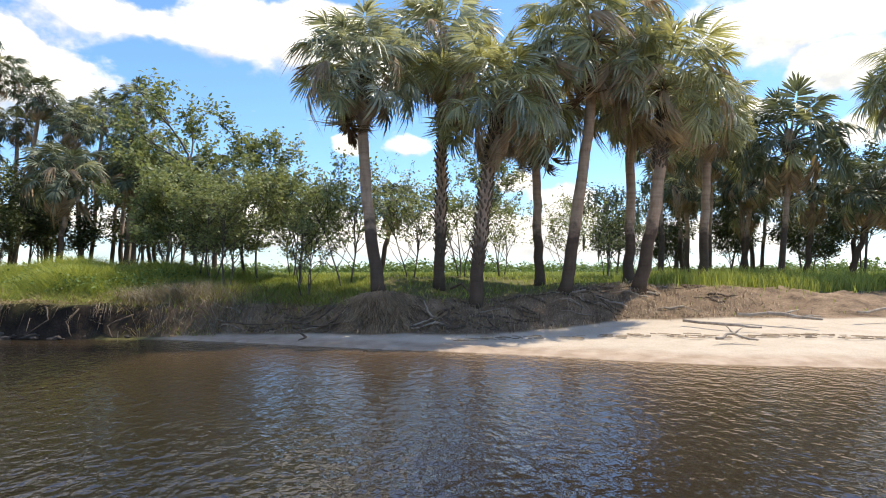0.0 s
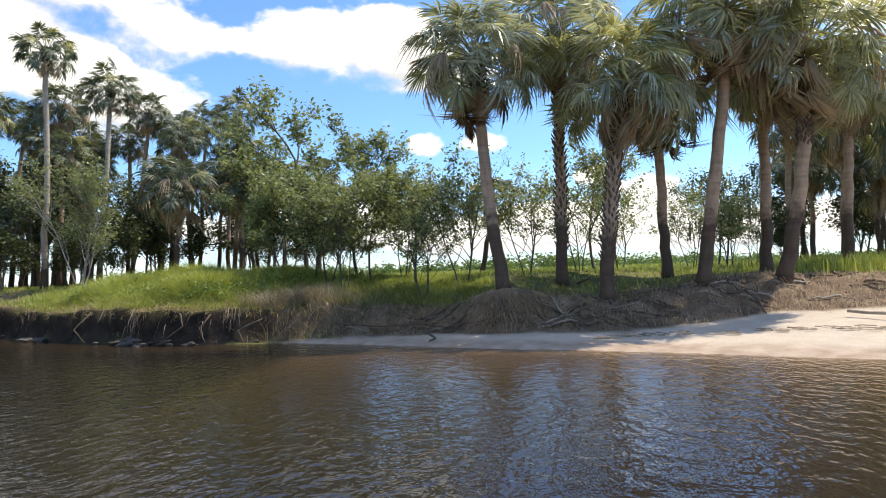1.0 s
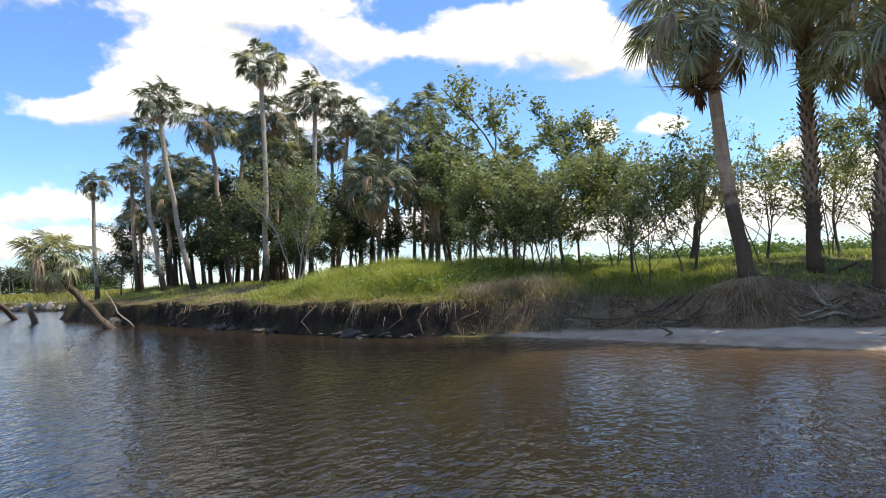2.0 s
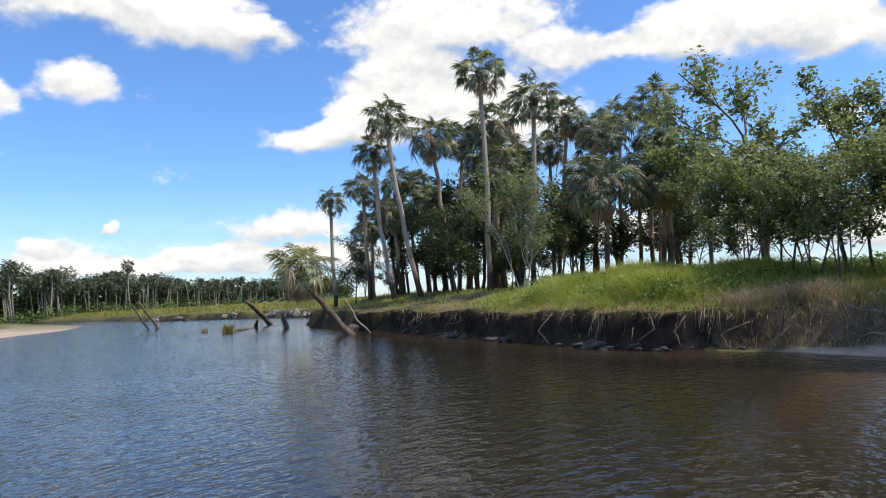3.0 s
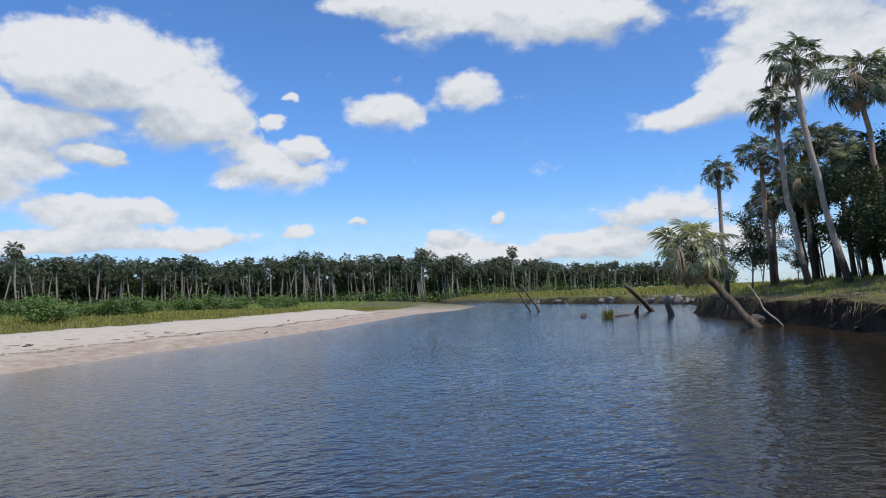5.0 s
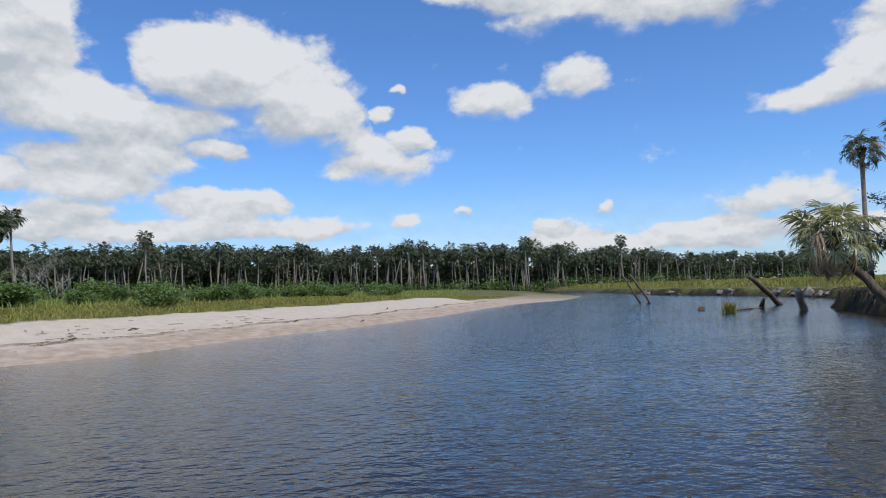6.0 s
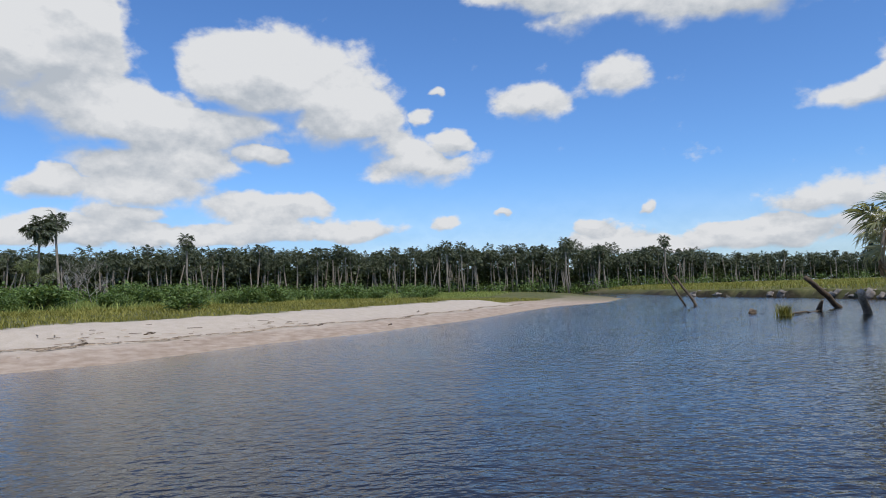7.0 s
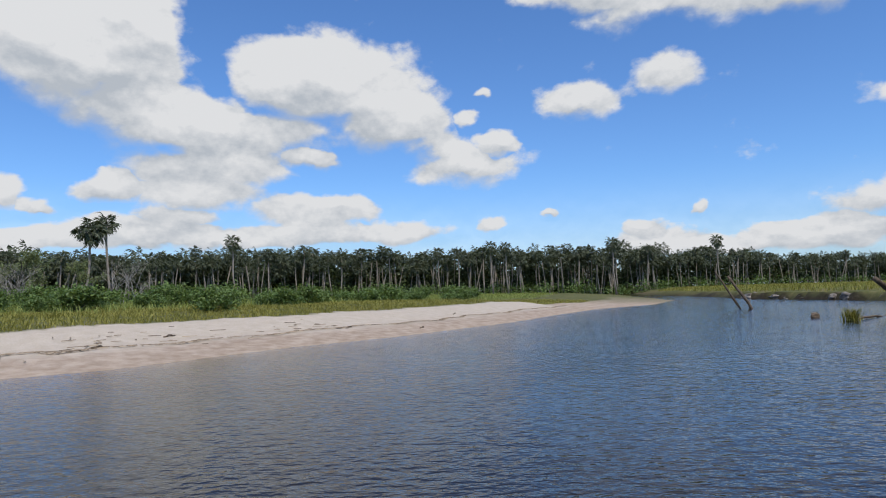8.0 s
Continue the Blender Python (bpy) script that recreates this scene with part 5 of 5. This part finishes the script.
# bare roots on the bank and driftwood on the sand
ROOTS = [
    ([(-3.9, 16.2, 0.42), (-3.0, 15.9, 0.30), (-2.2, 15.9, 0.42)], 0.035), ([(-5.4, 15.9, 0.40), (-4.4, 15.75, 0.36), (-3.4, 15.9, 0.40)], 0.03),
    ([(-3.4, 15.4, 0.22), (-3.1, 14.9, 0.14), (-3.2, 14.6, 0.10)], 0.04), ([(4.1, 17.0, 0.95), (4.25, 16.6, 0.72), (4.3, 16.2, 0.42)], 0.035),
    ([(0.2, 17.3, 1.2), (0.5, 17.0, 1.35), (0.7, 16.6, 1.1)], 0.05), ([(-8.6, 15.5, 0.75), (-8.8, 15.3, 0.45), (-8.6, 15.2, 0.12)], 0.03),
    ([(-9.4, 15.5, 0.8), (-9.2, 15.3, 0.5), (-9.7, 15.3, 0.15)], 0.03), ([(-16.8, 18.0, 0.8), (-17.3, 18.0, 0.45), (-16.6, 18.0, 0.6)], 0.035),
    ([(-18.6, 18.8, 0.8), (-19.3, 18.9, 0.4), (-19.9, 19.1, 0.1)], 0.035), ([(-7.4, 15.7, 0.6), (-7.9, 15.45, 0.35), (-7.7, 15.3, 0.10)], 0.03),
    ([(-12.4, 16.4, 0.75), (-12.6, 16.1, 0.4), (-12.3, 16.1, 0.08)], 0.03), ([(1.9, 16.6, 0.8), (2.4, 16.2, 0.55), (2.3, 15.8, 0.40)], 0.03),
]
for i, (pts, r) in enumerate(ROOTS):
    limb("bare_root", pts, [r * 0.7, r * 0.6, r * 0.35], MAT_BOOT if i < 4 else MAT_WET_WOOD, "bare twisted root sticking out of the bank", "root", "bare roots of the bank", 5, 20 + i)
for i in range(84):
    x = rng.uniform(-5.5, 8.0)
    w, rw = float(np.interp(x, FOOT_X, FOOT_D)), float(np.interp(x, FOOT_X, RISE_W))
    y = float(np.interp(x, NORTH[:, 0], NORTH[:, 1])) + (w + rw * rng.uniform(0.1, 1.0)) * 1.08
    a, pts = rng.uniform(-0.5, 0.5) + (math.pi if rng.random() < 0.5 else 0), []
    for k in range(5):
        pts.append((x, y, ground_z(x, y) + 0.035 + rng.uniform(-0.01, 0.03)))
        a += rng.uniform(-0.6, 0.6)
        x, y = x + math.cos(a) * 0.22, y + math.sin(a) * 0.16
    r = rng.uniform(0.012, 0.036)
    limb("bare_root", pts, [r, r * 0.9, r * 0.4], MAT_DRIFT if i % 4 == 0 else MAT_BOOT, "thin bare root crawling over the bank soil", "root", "bare roots of the bank", 5, 200 + i)
DRIFT = [
    ([(7.0, 15.6, 0.62), (7.8, 15.0, 0.66), (8.4, 14.5, 0.58)], 0.05, [((7.8, 15.0, 0.66), (8.3, 15.3, 0.75)), ((8.1, 14.8, 0.62), (8.6, 14.9, 0.62))]),
    ([(5.6, 15.3, 0.50), (6.3, 14.6, 0.46), (6.9, 14.2, 0.42)], 0.035, []), ([(9.6, 15.2, 0.70), (10.4, 15.4, 0.78), (10.8, 15.2, 0.85)], 0.035, []),
    ([(5.4, 13.0, 0.30), (5.8, 13.1, 0.38), (6.2, 12.9, 0.28)], 0.03, [((5.8, 13.1, 0.36), (5.7, 13.3, 0.55)), ((5.8, 13.1, 0.36), (6.1, 13.3, 0.50))]),
]
for i, (pts, r, side) in enumerate(DRIFT):
    limb("driftwood_branch", pts, [r, r, r * 0.6], MAT_DRIFT, "weathered pale driftwood branch on the sand", "driftwood", "driftwood on the beach", 6, 40 + i, [prong(a_, b_, r * 0.7) for a_, b_ in side])


def litter(name, x, y, seed, length, label, along=None, mat=None):
    """Countless little sticks and leaf bits lying on the sand."""
    g = np.random.default_rng(seed)
    n = len(x)
    z = land(x, y)[0]
    a = g.uniform(0, np.pi, n) if along is None else along + g.normal(0, 0.5, n)
    d = np.stack([np.cos(a), np.sin(a), np.zeros(n)], 1) * (length * g.uniform(0.3, 1.6, n))[:, None]
    s = np.stack([-np.sin(a), np.cos(a), np.zeros(n)], 1) * (0.010 * g.uniform(0.6, 2.0, n))[:, None]
    c = np.stack([x, y, z + 0.03], 1)
    up = np.array([0, 0, 0.02])
    V = np.stack([c - d - s, c - d + s, c + d + s, c + d - s, c - d + up, c + d + up], 1).reshape(-1, 3)
    i = np.arange(n) * 6
    F = np.stack([i, i + 4, i + 5, i + 3, i + 1, i + 2, i + 5, i + 4], 1)
    me = array_mesh(name, V, F.ravel(), np.full(2 * n, 4), mat or MAT_ROOT)
    return tagged(new(name, me), label, "debris", kind="stuff")


def along_shore(line, x0, x1, off, jitter, n, seed):
    g = np.random.default_rng(seed)
    x = g.uniform(x0, x1, n)
    y0, y1 = np.interp(x - 0.1, line[:, 0], line[:, 1]), np.interp(x + 0.1, line[:, 0], line[:, 1])
    slope = (y1 - y0) / 0.2
    nx, ny = -slope / np.hypot(slope, 1), 1 / np.hypot(slope, 1)
    o = off(x) + g.normal(0, jitter, n)
    y = np.interp(x, line[:, 0], line[:, 1])
    return x + nx * o, y + ny * o, np.arctan(slope)


x, y, t = along_shore(SOUTH, -60, -20, lambda x: -2.7 - 0.25 * np.sin(x * 0.7) - 0.15 * np.sin(x * 2.3), 0.05, 1500, 70)
litter("wrack_line", x, y, 71, 0.07, "dark line of washed-up sticks and leaves on the sand", t)
x, y, t = along_shore(SOUTH, -34, -20, lambda x: -3.4 - 0.5 * np.sin(x * 1.1), 0.6, 90, 72)
litter("beach_twigs", x, y, 73, 0.16, "scattered dark twigs on the pale sand")
x, y, t = along_shore(NORTH, 0, 14, lambda x: np.interp(x, [0, 3, 14], [1.0, 2.4, 3.2]) + 0.1 * np.sin(x * 2), 0.11, 240, 74)
litter("tide_line", x, y, 75, 0.10, "thin dark tide line of debris on the beach", t)
for i, (px_, py_) in enumerate([(-36.6, 4.4), (-35.2, 1.6), (-44.5, 6.0), (-27.6, -4.2), (-30.5, -3.4)]):
    z = ground_z(px_, py_)
    limb("drift_stick", [(px_, py_, z + 0.01), (px_ - 0.3, py_ + 0.12, z + 0.05), (px_ - 0.6, py_ + 0.15, z + 0.03)], [0.025, 0.03, 0.015], MAT_WET_WOOD, "small dark stick lying on the sand", "driftwood", "driftwood on the beach", 5, 90 + i)
